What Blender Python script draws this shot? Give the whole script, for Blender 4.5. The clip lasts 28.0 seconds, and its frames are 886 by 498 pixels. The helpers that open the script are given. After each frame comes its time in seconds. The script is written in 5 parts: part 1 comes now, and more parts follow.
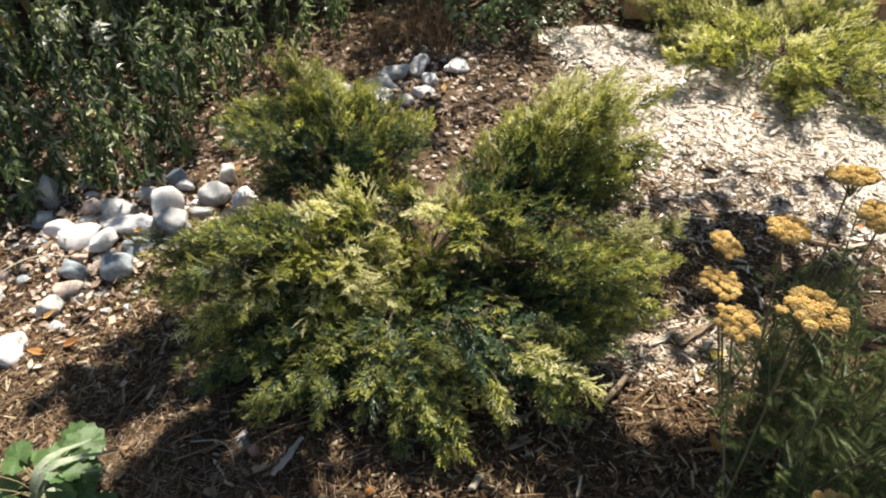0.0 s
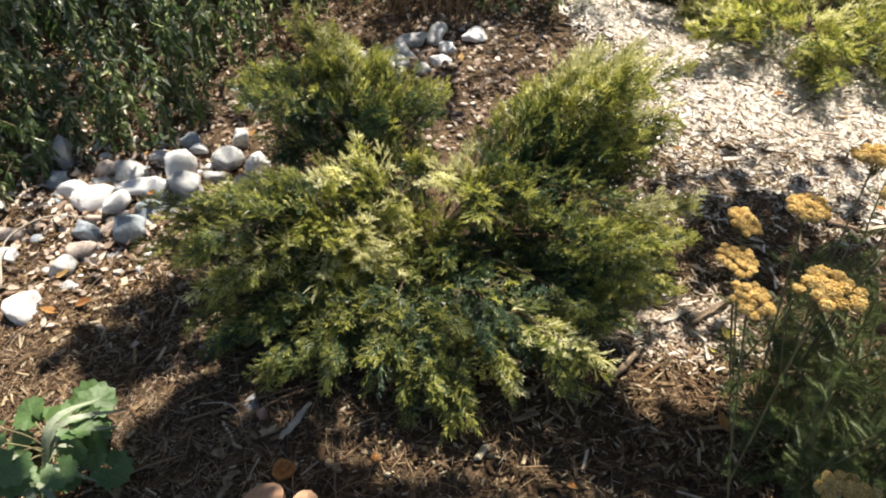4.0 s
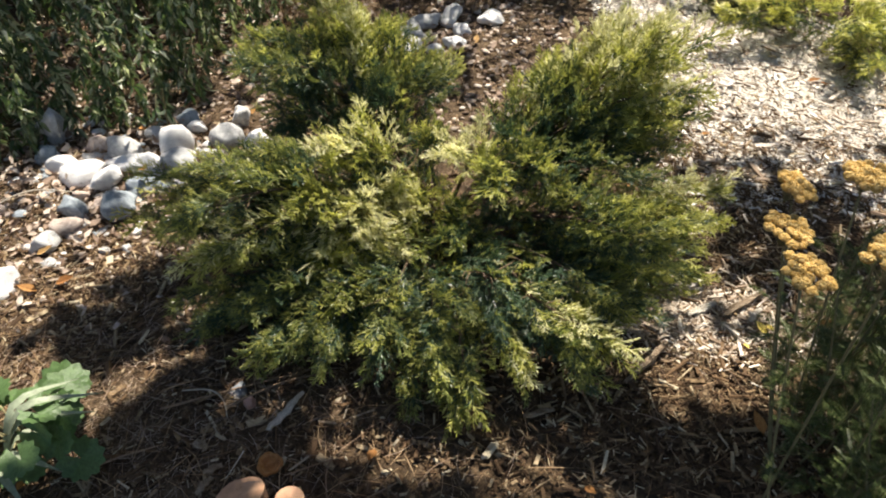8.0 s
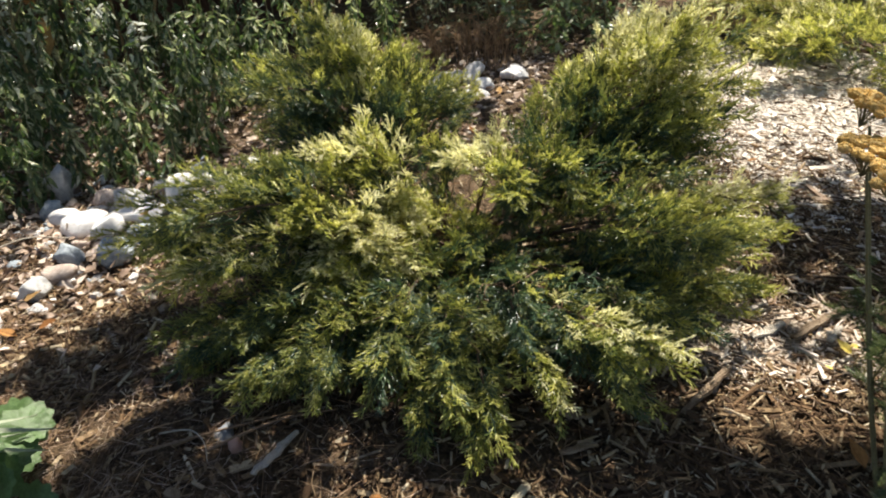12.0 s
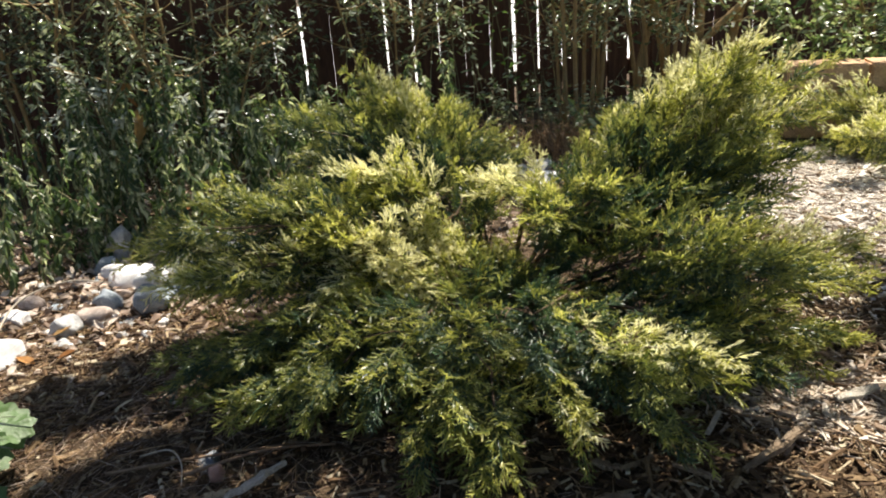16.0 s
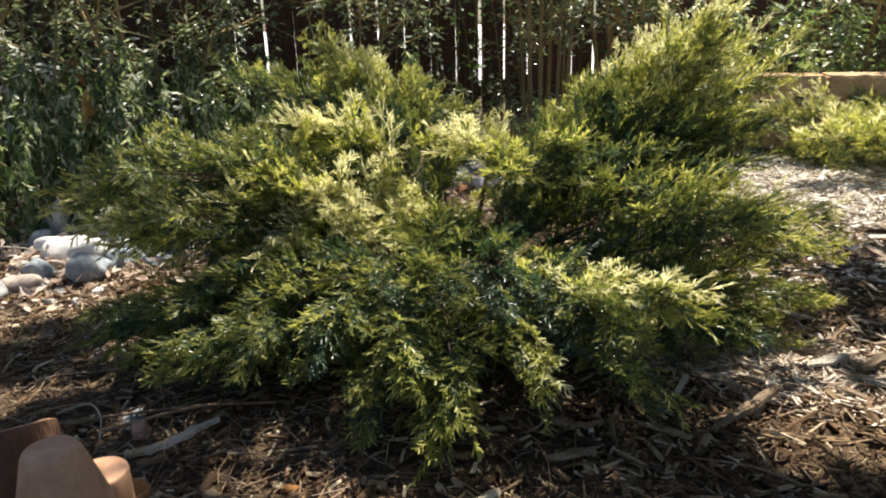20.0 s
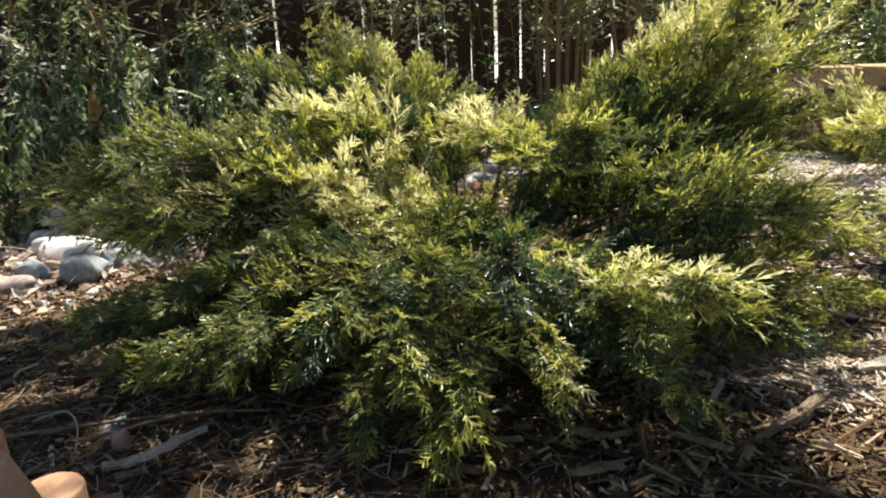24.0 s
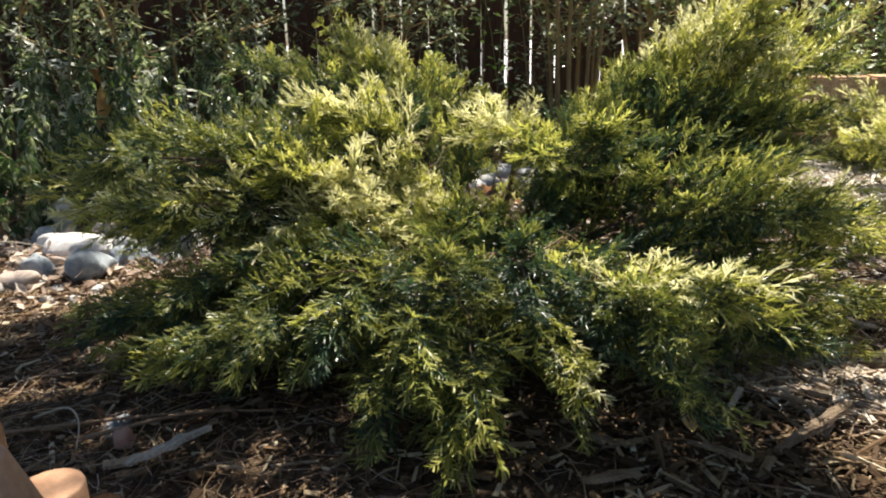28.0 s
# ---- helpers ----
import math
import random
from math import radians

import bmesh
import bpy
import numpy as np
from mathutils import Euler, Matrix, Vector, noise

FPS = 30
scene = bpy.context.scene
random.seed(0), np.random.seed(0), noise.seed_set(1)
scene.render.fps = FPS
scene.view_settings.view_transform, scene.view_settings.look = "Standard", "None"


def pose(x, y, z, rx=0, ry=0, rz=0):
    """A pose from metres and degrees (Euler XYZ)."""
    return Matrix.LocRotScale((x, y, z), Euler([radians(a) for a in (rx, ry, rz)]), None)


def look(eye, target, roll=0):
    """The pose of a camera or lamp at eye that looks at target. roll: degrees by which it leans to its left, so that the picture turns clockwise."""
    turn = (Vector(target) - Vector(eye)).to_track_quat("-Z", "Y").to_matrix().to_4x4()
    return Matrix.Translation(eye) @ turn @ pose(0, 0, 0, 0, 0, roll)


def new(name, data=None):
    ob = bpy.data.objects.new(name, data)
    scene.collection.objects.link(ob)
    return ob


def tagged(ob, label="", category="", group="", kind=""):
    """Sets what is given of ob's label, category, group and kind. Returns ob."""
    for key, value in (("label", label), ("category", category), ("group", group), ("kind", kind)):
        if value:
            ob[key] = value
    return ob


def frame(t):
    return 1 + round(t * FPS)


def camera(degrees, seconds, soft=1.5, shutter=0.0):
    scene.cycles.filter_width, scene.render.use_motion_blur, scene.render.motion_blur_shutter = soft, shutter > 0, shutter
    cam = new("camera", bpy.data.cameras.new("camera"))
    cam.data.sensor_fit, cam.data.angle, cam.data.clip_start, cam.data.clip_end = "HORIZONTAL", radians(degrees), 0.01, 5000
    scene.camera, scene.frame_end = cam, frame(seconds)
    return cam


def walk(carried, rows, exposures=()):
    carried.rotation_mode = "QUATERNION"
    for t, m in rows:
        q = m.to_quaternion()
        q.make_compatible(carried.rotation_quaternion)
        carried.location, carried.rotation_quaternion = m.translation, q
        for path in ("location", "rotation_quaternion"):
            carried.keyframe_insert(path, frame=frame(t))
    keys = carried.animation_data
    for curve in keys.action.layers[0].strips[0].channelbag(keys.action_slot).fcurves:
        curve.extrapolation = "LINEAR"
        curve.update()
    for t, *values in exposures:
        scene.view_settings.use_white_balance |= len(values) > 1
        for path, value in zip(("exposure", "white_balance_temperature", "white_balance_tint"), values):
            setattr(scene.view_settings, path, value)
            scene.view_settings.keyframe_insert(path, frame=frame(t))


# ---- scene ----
cam = camera(64.6, 28.0, soft=2.0)
PATH = [
    (0, (0.332, -1.657, 1.407), (0.208, -0.169, 0.076), 0.8),
    (0.5, (0.334, -1.658, 1.407), (0.204, -0.174, 0.072), 1.1),
    (1, (0.33, -1.659, 1.406), (0.196, -0.183, 0.063), 1.7),
    (1.5, (0.331, -1.659, 1.406), (0.184, -0.192, 0.055), 1.5),
    (2, (0.333, -1.664, 1.405), (0.183, -0.2, 0.051), 1.1),
    (2.5, (0.333, -1.665, 1.403), (0.181, -0.208, 0.041), 1.3),
    (3, (0.332, -1.665, 1.398), (0.179, -0.217, 0.028), 1.5),
    (3.5, (0.332, -1.661, 1.395), (0.18, -0.222, 0.014), 1.5),
    (5.5, (0.328, -1.636, 1.389), (0.172, -0.211, -0.005), 1.7),
    (6, (0.327, -1.634, 1.386), (0.164, -0.216, -0.015), 1.5),
    (6.5, (0.329, -1.622, 1.377), (0.162, -0.216, -0.036), 1.5),
    (7, (0.335, -1.603, 1.344), (0.158, -0.222, -0.092), 3.9),
    (7.5, (0.329, -1.606, 1.295), (0.123, -0.19, -0.103), 2.9),
    (8, (0.339, -1.595, 1.246), (0.146, -0.149, -0.123), 1.5),
    (8.5, (0.359, -1.574, 1.202), (0.165, -0.102, -0.138), 0.9),
    (9, (0.369, -1.553, 1.166), (0.168, -0.046, -0.133), 0.2),
    (9.5, (0.371, -1.541, 1.151), (0.151, 0.001, -0.103), 0.2),
    (10, (0.381, -1.551, 1.135), (0.149, 0.004, -0.102), 0.0),
    (10.5, (0.392, -1.558, 1.094), (0.135, -0.009, -0.145), -1.1),
    (11, (0.4, -1.562, 1.05), (0.095, 0.064, -0.074), -2.6),
    (11.5, (0.4, -1.573, 1.01), (0.044, 0.051, -0.102), -3.8),
    (12, (0.398, -1.568, 0.967), (0.045, 0.059, -0.142), -3.5),
    (12.5, (0.409, -1.559, 0.922), (0.078, 0.104, -0.139), -3.7),
    (14.5, (0.477, -1.575, 0.784), (-0.038, 0.166, -0.055), -4.1),
    (15, (0.499, -1.57, 0.75), (-0.021, 0.19, -0.046), -5.3),
    (15.5, (0.505, -1.552, 0.725), (-0.112, 0.208, 0.002), -6.0),
    (16, (0.506, -1.553, 0.697), (-0.126, 0.212, 0.0), -4.4),
    (16.5, (0.513, -1.546, 0.675), (-0.052, 0.257, 0.017), -2.4),
    (17, (0.506, -1.543, 0.655), (-0.045, 0.277, 0.036), -1.6),
    (17.5, (0.507, -1.546, 0.633), (-0.065, 0.283, 0.061), -0.2),
    (18, (0.501, -1.55, 0.603), (-0.057, 0.247, -0.075), -1.4),
    (18.5, (0.495, -1.55, 0.595), (-0.05, 0.281, 0.002), -0.2),
    (19, (0.501, -1.538, 0.582), (-0.017, 0.304, 0.001), -0.1),
    (19.5, (0.499, -1.536, 0.562), (-0.018, 0.323, 0.036), -1.8),
    (20, (0.497, -1.529, 0.552), (-0.033, 0.297, -0.069), -1.6),
    (20.5, (0.492, -1.519, 0.551), (-0.046, 0.313, -0.044), -1.7),
    (22.5, (0.487, -1.466, 0.525), (-0.055, 0.372, -0.048), -1.9),
    (23, (0.481, -1.462, 0.521), (-0.08, 0.375, -0.037), -2.2),
    (23.5, (0.481, -1.454, 0.517), (-0.095, 0.38, -0.034), -2.6),
    (24, (0.486, -1.446, 0.503), (-0.096, 0.371, -0.097), -2.4),
    (24.5, (0.484, -1.44, 0.507), (-0.101, 0.369, -0.113), -2.4),
    (25, (0.485, -1.441, 0.503), (-0.098, 0.372, -0.107), -1.9),
    (25.5, (0.481, -1.442, 0.506), (-0.096, 0.38, -0.084), -1.8),
    (26, (0.473, -1.439, 0.499), (-0.123, 0.38, -0.08), -2.0),
    (26.5, (0.475, -1.437, 0.494), (-0.119, 0.381, -0.091), -1.8),
    (27, (0.474, -1.437, 0.493), (-0.124, 0.38, -0.091), -2.1),
    (27.5, (0.475, -1.435, 0.493), (-0.121, 0.385, -0.084), -1.7),
    (28, (0.47, -1.433, 0.488), (-0.125, 0.386, -0.093), -1.5),
]
walk(cam, [(t, look(eye, target, roll)) for t, eye, target, roll in PATH])

# ---- world and sun ----
SUN_AZ, SUN_EL = 80.0, 60.0          # degrees: azimuth from +x towards +y, and height
world = bpy.data.worlds.new("world")
scene.world = world
world.use_nodes = True
wn = world.node_tree
sky = wn.nodes.new("ShaderNodeTexSky")
sky.sky_type, sky.sun_disc = "NISHITA", False
sky.sun_elevation, sky.sun_rotation = radians(SUN_EL), radians(90 - SUN_AZ)
wn.links.new(sky.outputs[0], wn.nodes["Background"].inputs[0])
wn.nodes["Background"].inputs[1].default_value = 0.052
sun = new("sun", bpy.data.lights.new("sun", "SUN"))
sun.data.energy, sun.data.angle, sun.data.color = 5.0, radians(0.55), (1.0, 0.92, 0.80)
sun_way = Vector((math.cos(radians(SUN_EL)) * math.cos(radians(SUN_AZ)), math.cos(radians(SUN_EL)) * math.sin(radians(SUN_AZ)), math.sin(radians(SUN_EL))))
sun.matrix_world = look(sun_way * 20, (0, 0, 0))
scene.view_settings.exposure = 1.15

rng = np.random.default_rng(7)


# ---- materials ----
def ramp(nt, fac, stops):
    r = nt.nodes.new("ShaderNodeValToRGB")
    el = r.color_ramp.elements
    while len(el) < len(stops):
        el.new(0.5)
    for e, (p, c) in zip(el, stops):
        e.position, e.color = p, (*c, 1)
    nt.links.new(fac, r.inputs[0])
    return r.outputs[0]


def mixed(nt, a, b, fac, how="MIX"):
    m = nt.nodes.new("ShaderNodeMix")
    m.data_type, m.blend_type = "RGBA", how
    for sock, v in ((m.inputs[0], fac), (m.inputs[6], a), (m.inputs[7], b)):
        if isinstance(v, (int, float)):
            sock.default_value = v
        elif isinstance(v, tuple):
            sock.default_value = (*v, 1)
        else:
            nt.links.new(v, sock)
    return m.outputs[2]


def noise_of(nt, scale, detail=4.0, rough=0.6, stretch=None):
    tc = nt.nodes.new("ShaderNodeTexCoord")
    out = tc.outputs["Object"]
    if stretch:
        mp = nt.nodes.new("ShaderNodeMapping")
        mp.inputs["Scale"].default_value = stretch
        nt.links.new(out, mp.inputs[0])
        out = mp.outputs[0]
    n = nt.nodes.new("ShaderNodeTexNoise")
    n.inputs["Scale"].default_value, n.inputs["Detail"].default_value, n.inputs["Roughness"].default_value = scale, detail, rough
    nt.links.new(out, n.inputs["Vector"])
    return n.outputs[0]


def material(name, stops, scale=20.0, rough=0.8, by="noise", bump=0.0, bump_scale=None, grain=0.25, translucent=0.0, trans_tint=(1, 1, 1), stretch=None, spec=0.3):
    """stops: a colour ramp, driven by noise, by each mesh island or by each object; grain: strength of a finer noise."""
    m = bpy.data.materials.new(name)
    m.use_nodes = True
    nt = m.node_tree
    bsdf = nt.nodes["Principled BSDF"]
    wide = noise_of(nt, scale, 4.0, 0.6, stretch)
    if by == "noise":
        fac = wide
    elif by == "island":
        fac = nt.nodes.new("ShaderNodeNewGeometry").outputs["Random Per Island"]
    else:
        fac = nt.nodes.new("ShaderNodeObjectInfo").outputs["Random"]
    col = ramp(nt, fac, stops)
    fine = ramp(nt, noise_of(nt, scale * 7, 3.0, 0.7, stretch), [(0.3, (1 - grain,) * 3), (0.7, (1 + grain,) * 3)])
    col = mixed(nt, col, fine, 1.0, "MULTIPLY")
    if by != "noise":
        col = mixed(nt, col, ramp(nt, wide, [(0.3, (0.78, 0.78, 0.78)), (0.7, (1.15, 1.15, 1.15))]), 1.0, "MULTIPLY")
    nt.links.new(col, bsdf.inputs["Base Color"])
    bsdf.inputs["Roughness"].default_value = rough
    bsdf.inputs["Specular IOR Level"].default_value = spec
    if bump:
        b = nt.nodes.new("ShaderNodeBump")
        b.inputs["Strength"].default_value, b.inputs["Distance"].default_value = bump, 0.01
        nt.links.new(noise_of(nt, bump_scale or scale * 5, 5.0, 0.65, stretch), b.inputs["Height"])
        nt.links.new(b.outputs[0], bsdf.inputs["Normal"])
    if translucent:
        tr = nt.nodes.new("ShaderNodeBsdfTranslucent")
        nt.links.new(mixed(nt, col, trans_tint, 1.0, "MULTIPLY"), tr.inputs["Color"])
        mx = nt.nodes.new("ShaderNodeMixShader")
        mx.inputs[0].default_value = translucent
        nt.links.new(bsdf.outputs[0], mx.inputs[1])
        nt.links.new(tr.outputs[0], mx.inputs[2])
        nt.links.new(mx.outputs[0], nt.nodes["Material Output"].inputs[0])
    return m


# shoot hues, darkened for inner shade and paled for sunlight on the tips
M_OLD_SHADED = material("juniper_old_shaded_shoots", [(0.0, (0.027, 0.056, 0.035)), (0.5, (0.053, 0.095, 0.050)), (1.0, (0.115, 0.160, 0.074))], 9, 0.36, "island", translucent=0.3, trans_tint=(1.25, 1.3, 0.95), spec=0.55)
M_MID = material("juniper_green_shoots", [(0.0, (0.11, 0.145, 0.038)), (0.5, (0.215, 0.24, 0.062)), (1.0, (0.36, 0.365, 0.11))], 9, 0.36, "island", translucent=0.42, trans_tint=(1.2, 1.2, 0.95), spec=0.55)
M_NEW_LIT = material("juniper_gold_lit_shoots", [(0.0, (0.28, 0.31, 0.06)), (0.5, (0.48, 0.48, 0.115)), (1.0, (0.68, 0.65, 0.25))], 9, 0.36, "island", translucent=0.55, trans_tint=(1.15, 1.15, 0.95), spec=0.55)
M_PALE = material("juniper_sunlit_tips", [(0.0, (0.55, 0.53, 0.24)), (0.5, (0.76, 0.73, 0.42)), (1.0, (0.88, 0.85, 0.60))], 9, 0.36, "island", translucent=0.55, trans_tint=(1.1, 1.1, 0.95), spec=0.55)
M_TWIG = material("dry_twig", [(0.2, (0.16, 0.10, 0.06)), (0.8, (0.30, 0.21, 0.14))], 40, 0.85, bump=0.3)
M_BARK = material("juniper_bark", [(0.2, (0.075, 0.05, 0.034)), (0.8, (0.17, 0.12, 0.085))], 30, 0.9, bump=0.5, stretch=(1, 1, 0.3))
M_SOIL = material("mulch_soil", [(0.25, (0.035, 0.023, 0.013)), (0.5, (0.085, 0.055, 0.030)), (0.75, (0.19, 0.135, 0.081))], 26, 0.95, bump=1.0, bump_scale=140, grain=0.6)
CHIP_STOPS = [(0.0, (0.055, 0.031, 0.016)), (0.5, (0.13, 0.077, 0.038)), (0.8, (0.255, 0.175, 0.094)), (0.95, (0.42, 0.335, 0.21)), (1.0, (0.60, 0.53, 0.38))]
M_CHIP = material("wood_chip", CHIP_STOPS, 45, 0.85, "island", bump=0.3, stretch=(1, 1, 1), grain=0.3)
M_CHIP_PALE = material("silvered_wood_chip", [(0.0, (0.36, 0.30, 0.24)), (0.15, (0.60, 0.54, 0.46)), (0.6, (0.74, 0.69, 0.61)), (1.0, (0.84, 0.80, 0.73))], 45, 0.8, "island", bump=0.3, grain=0.25)
M_CHIP_TAN = material("tan_wood_chip", [(0.0, (0.16, 0.10, 0.06)), (0.35, (0.40, 0.31, 0.225)), (1.0, (0.74, 0.66, 0.56))], 45, 0.8, "island", bump=0.3, grain=0.25)
M_CHIP_ONE = material("wood_chip_single", [(0.0, (0.05, 0.03, 0.017)), (0.5, (0.14, 0.09, 0.047)), (0.8, (0.26, 0.19, 0.115)), (1.0, (0.52, 0.44, 0.32))], 45, 0.85, "object", bump=0.4, grain=0.35)
M_PATH = material("bleached_chip_bed", [(0.3, (0.46, 0.40, 0.33)), (0.5, (0.68, 0.62, 0.54)), (0.7, (0.80, 0.75, 0.67))], 60, 0.9, bump=1.0, bump_scale=160, grain=0.3)
M_GRAVEL = material("gravel", [(0.0, (0.08, 0.05, 0.035)), (0.45, (0.24, 0.17, 0.125)), (0.75, (0.46, 0.38, 0.31)), (1.0, (0.72, 0.65, 0.57))], 60, 0.85, "island", bump=0.3, grain=0.3)
M_WHITE_CHIP = material("bleached_wood", [(0.3, (0.40, 0.34, 0.27)), (0.5, (0.60, 0.54, 0.45)), (0.75, (0.76, 0.71, 0.62))], 50, 0.9, bump=0.8, bump_scale=220, grain=0.4, stretch=(4, 0.7, 1))
M_GREY_CHIP = material("weathered_wood", [(0.3, (0.17, 0.12, 0.075)), (0.5, (0.28, 0.205, 0.135)), (0.75, (0.42, 0.335, 0.24))], 50, 0.9, bump=0.8, bump_scale=220, grain=0.4, stretch=(4, 0.7, 1))
ROCK_KINDS = [
    material("white_river_rock", [(0.2, (0.52, 0.48, 0.45)), (0.4, (0.76, 0.74, 0.72)), (0.7, (0.88, 0.87, 0.85))], 7, 0.75, bump=0.5, bump_scale=60, grain=0.25),
    material("grey_river_rock", [(0.25, (0.30, 0.29, 0.28)), (0.45, (0.46, 0.46, 0.45)), (0.75, (0.66, 0.65, 0.63))], 7, 0.75, bump=0.5, bump_scale=60, grain=0.3),
    material("blue_river_rock", [(0.25, (0.17, 0.19, 0.21)), (0.5, (0.27, 0.31, 0.34)), (0.75, (0.42, 0.45, 0.47))], 9, 0.7, bump=0.4, bump_scale=60, grain=0.3),
    material("tan_river_rock", [(0.25, (0.32, 0.24, 0.19)), (0.5, (0.48, 0.39, 0.33)), (0.75, (0.66, 0.58, 0.51))], 8, 0.8, bump=0.5, bump_scale=60, grain=0.3)]
M_ROCK = ROCK_KINDS[0]
M_BLUE = material("slate_pebble", [(0.2, (0.14, 0.155, 0.17)), (0.8, (0.22, 0.235, 0.255))], 40, 0.8, bump=0.2)
M_RED = material("pink_pebble", [(0.2, (0.42, 0.24, 0.18)), (0.8, (0.52, 0.32, 0.25))], 40, 0.8, bump=0.2)
M_WEED = material("drooping_weed_leaf", [(0.0, (0.05, 0.085, 0.035)), (0.45, (0.10, 0.145, 0.065)), (0.68, (0.28, 0.32, 0.20)), (1.0, (0.70, 0.70, 0.58))], 30, 0.3, "island", translucent=0.4, trans_tint=(1.3, 1.4, 0.8), spec=0.5)
M_SILVER = material("silvery_leaf", [(0.0, (0.40, 0.44, 0.34)), (0.5, (0.58, 0.61, 0.52)), (1.0, (0.74, 0.75, 0.68))], 30, 0.35, "island", translucent=0.35, spec=0.5)
M_STEM = material("weed_stem", [(0.2, (0.16, 0.15, 0.07)), (0.8, (0.28, 0.24, 0.13))], 40, 0.8)
M_SHRUB = material("shrub_leaf", [(0.0, (0.035, 0.07, 0.025)), (0.5, (0.07, 0.12, 0.045)), (1.0, (0.13, 0.18, 0.08))], 30, 0.42, "island", translucent=0.3, trans_tint=(1.3, 1.4, 0.6), spec=0.5)
M_LUSH = material("lush_leaf", [(0.0, (0.09, 0.15, 0.06)), (0.5, (0.17, 0.24, 0.10)), (0.8, (0.30, 0.36, 0.20)), (1.0, (0.52, 0.55, 0.40))], 30, 0.28, "island", translucent=0.4, trans_tint=(1.3, 1.3, 0.8), spec=0.7)
M_SAGE = material("sage_leaf", [(0.0, (0.07, 0.10, 0.05)), (0.5, (0.17, 0.21, 0.12)), (0.8, (0.36, 0.40, 0.28)), (1.0, (0.62, 0.64, 0.52))], 30, 0.3, "island", translucent=0.35, trans_tint=(1.2, 1.25, 0.8), spec=0.6)
# colour of the added backdrop behind the fence
M_GAP_BACKDROP = material("pale_backdrop", [(0.3, (0.66, 0.66, 0.66)), (0.7, (0.78, 0.78, 0.77))], 6, 0.85, bump=0.2)
M_TRUNK = material("shrub_bark", [(0.2, (0.24, 0.155, 0.065)), (0.8, (0.46, 0.33, 0.165))], 25, 0.85, bump=0.4, stretch=(1, 1, 0.25))
M_DEAD = material("dry_stem", [(0.2, (0.36, 0.31, 0.24)), (0.8, (0.55, 0.49, 0.40))], 30, 0.85)
M_FENCE = material("fence_board", [(0.2, (0.045, 0.021, 0.012)), (0.5, (0.09, 0.043, 0.025)), (0.8, (0.16, 0.08, 0.046))], 5, 0.8, bump=0.3, grain=0.35, stretch=(6, 6, 0.5))
M_BLOCK = material("retaining_block", [(0.2, (0.46, 0.28, 0.15)), (0.8, (0.64, 0.44, 0.27))], 22, 0.9, bump=0.5, grain=0.3)
M_POST = material("round_post_wood", [(0.25, (0.33, 0.175, 0.095)), (0.5, (0.43, 0.245, 0.145)), (0.75, (0.54, 0.335, 0.21))], 14, 0.6, bump=0.2, grain=0.16)
# bark coloured dark to carry the shade on the post's side
M_POST_SHADED = material("shaded_post_bark", [(0.25, (0.07, 0.04, 0.025)), (0.5, (0.13, 0.07, 0.042)), (0.75, (0.24, 0.13, 0.075))], 18, 0.85, bump=0.6, grain=0.3, stretch=(1, 1, 0.3))
M_YARROW = material("yarrow_flower", [(0.0, (0.58, 0.35, 0.08)), (0.5, (0.68, 0.47, 0.16)), (1.0, (0.76, 0.58, 0.26))], 50, 0.85, "island", translucent=0.35)
M_FERN = material("yarrow_leaf", [(0.0, (0.05, 0.075, 0.024)), (0.5, (0.095, 0.128, 0.04)), (1.0, (0.20, 0.235, 0.09))], 30, 0.4, "island", translucent=0.3, trans_tint=(1.2, 1.3, 0.6))
M_MALLOW = material("mallow_leaf", [(0.0, (0.05, 0.11, 0.035)), (0.5, (0.10, 0.18, 0.06)), (1.0, (0.22, 0.31, 0.13))], 25, 0.35, "island", translucent=0.35, bump=0.3, spec=0.5)
M_STRAP = material("strap_leaf", [(0.0, (0.22, 0.27, 0.17)), (1.0, (0.38, 0.42, 0.30))], 25, 0.5, "island", translucent=0.25)
M_STRAW = material("dry_grass", [(0.0, (0.28, 0.17, 0.09)), (1.0, (0.54, 0.38, 0.22))], 25, 0.8, "island", translucent=0.3)
M_RUSSET = material("russet_needles", [(0.0, (0.125, 0.075, 0.050)), (0.5, (0.26, 0.18, 0.125)), (1.0, (0.52, 0.42, 0.33))], 25, 0.8, "island")
M_HUSK = material("dried_husk", [(0.3, (0.26, 0.105, 0.03)), (0.7, (0.46, 0.22, 0.07))], 90, 0.6, bump=0.3, grain=0.3)
M_YELLOW = material("yellow_leaf", [(0.3, (0.66, 0.50, 0.08)), (0.7, (0.80, 0.68, 0.20))], 60, 0.5, translucent=0.3)
M_PALE_LITTER = material("pale_dead_leaf", [(0.0, (0.16, 0.10, 0.065)), (0.45, (0.36, 0.26, 0.19)), (1.0, (0.70, 0.60, 0.50))], 40, 0.6, "island", translucent=0.2)
M_LITTER = material("fallen_leaf", [(0.0, (0.30, 0.13, 0.04)), (0.5, (0.42, 0.22, 0.07)), (1.0, (0.50, 0.36, 0.16))], 25, 0.75, "object", translucent=0.15)


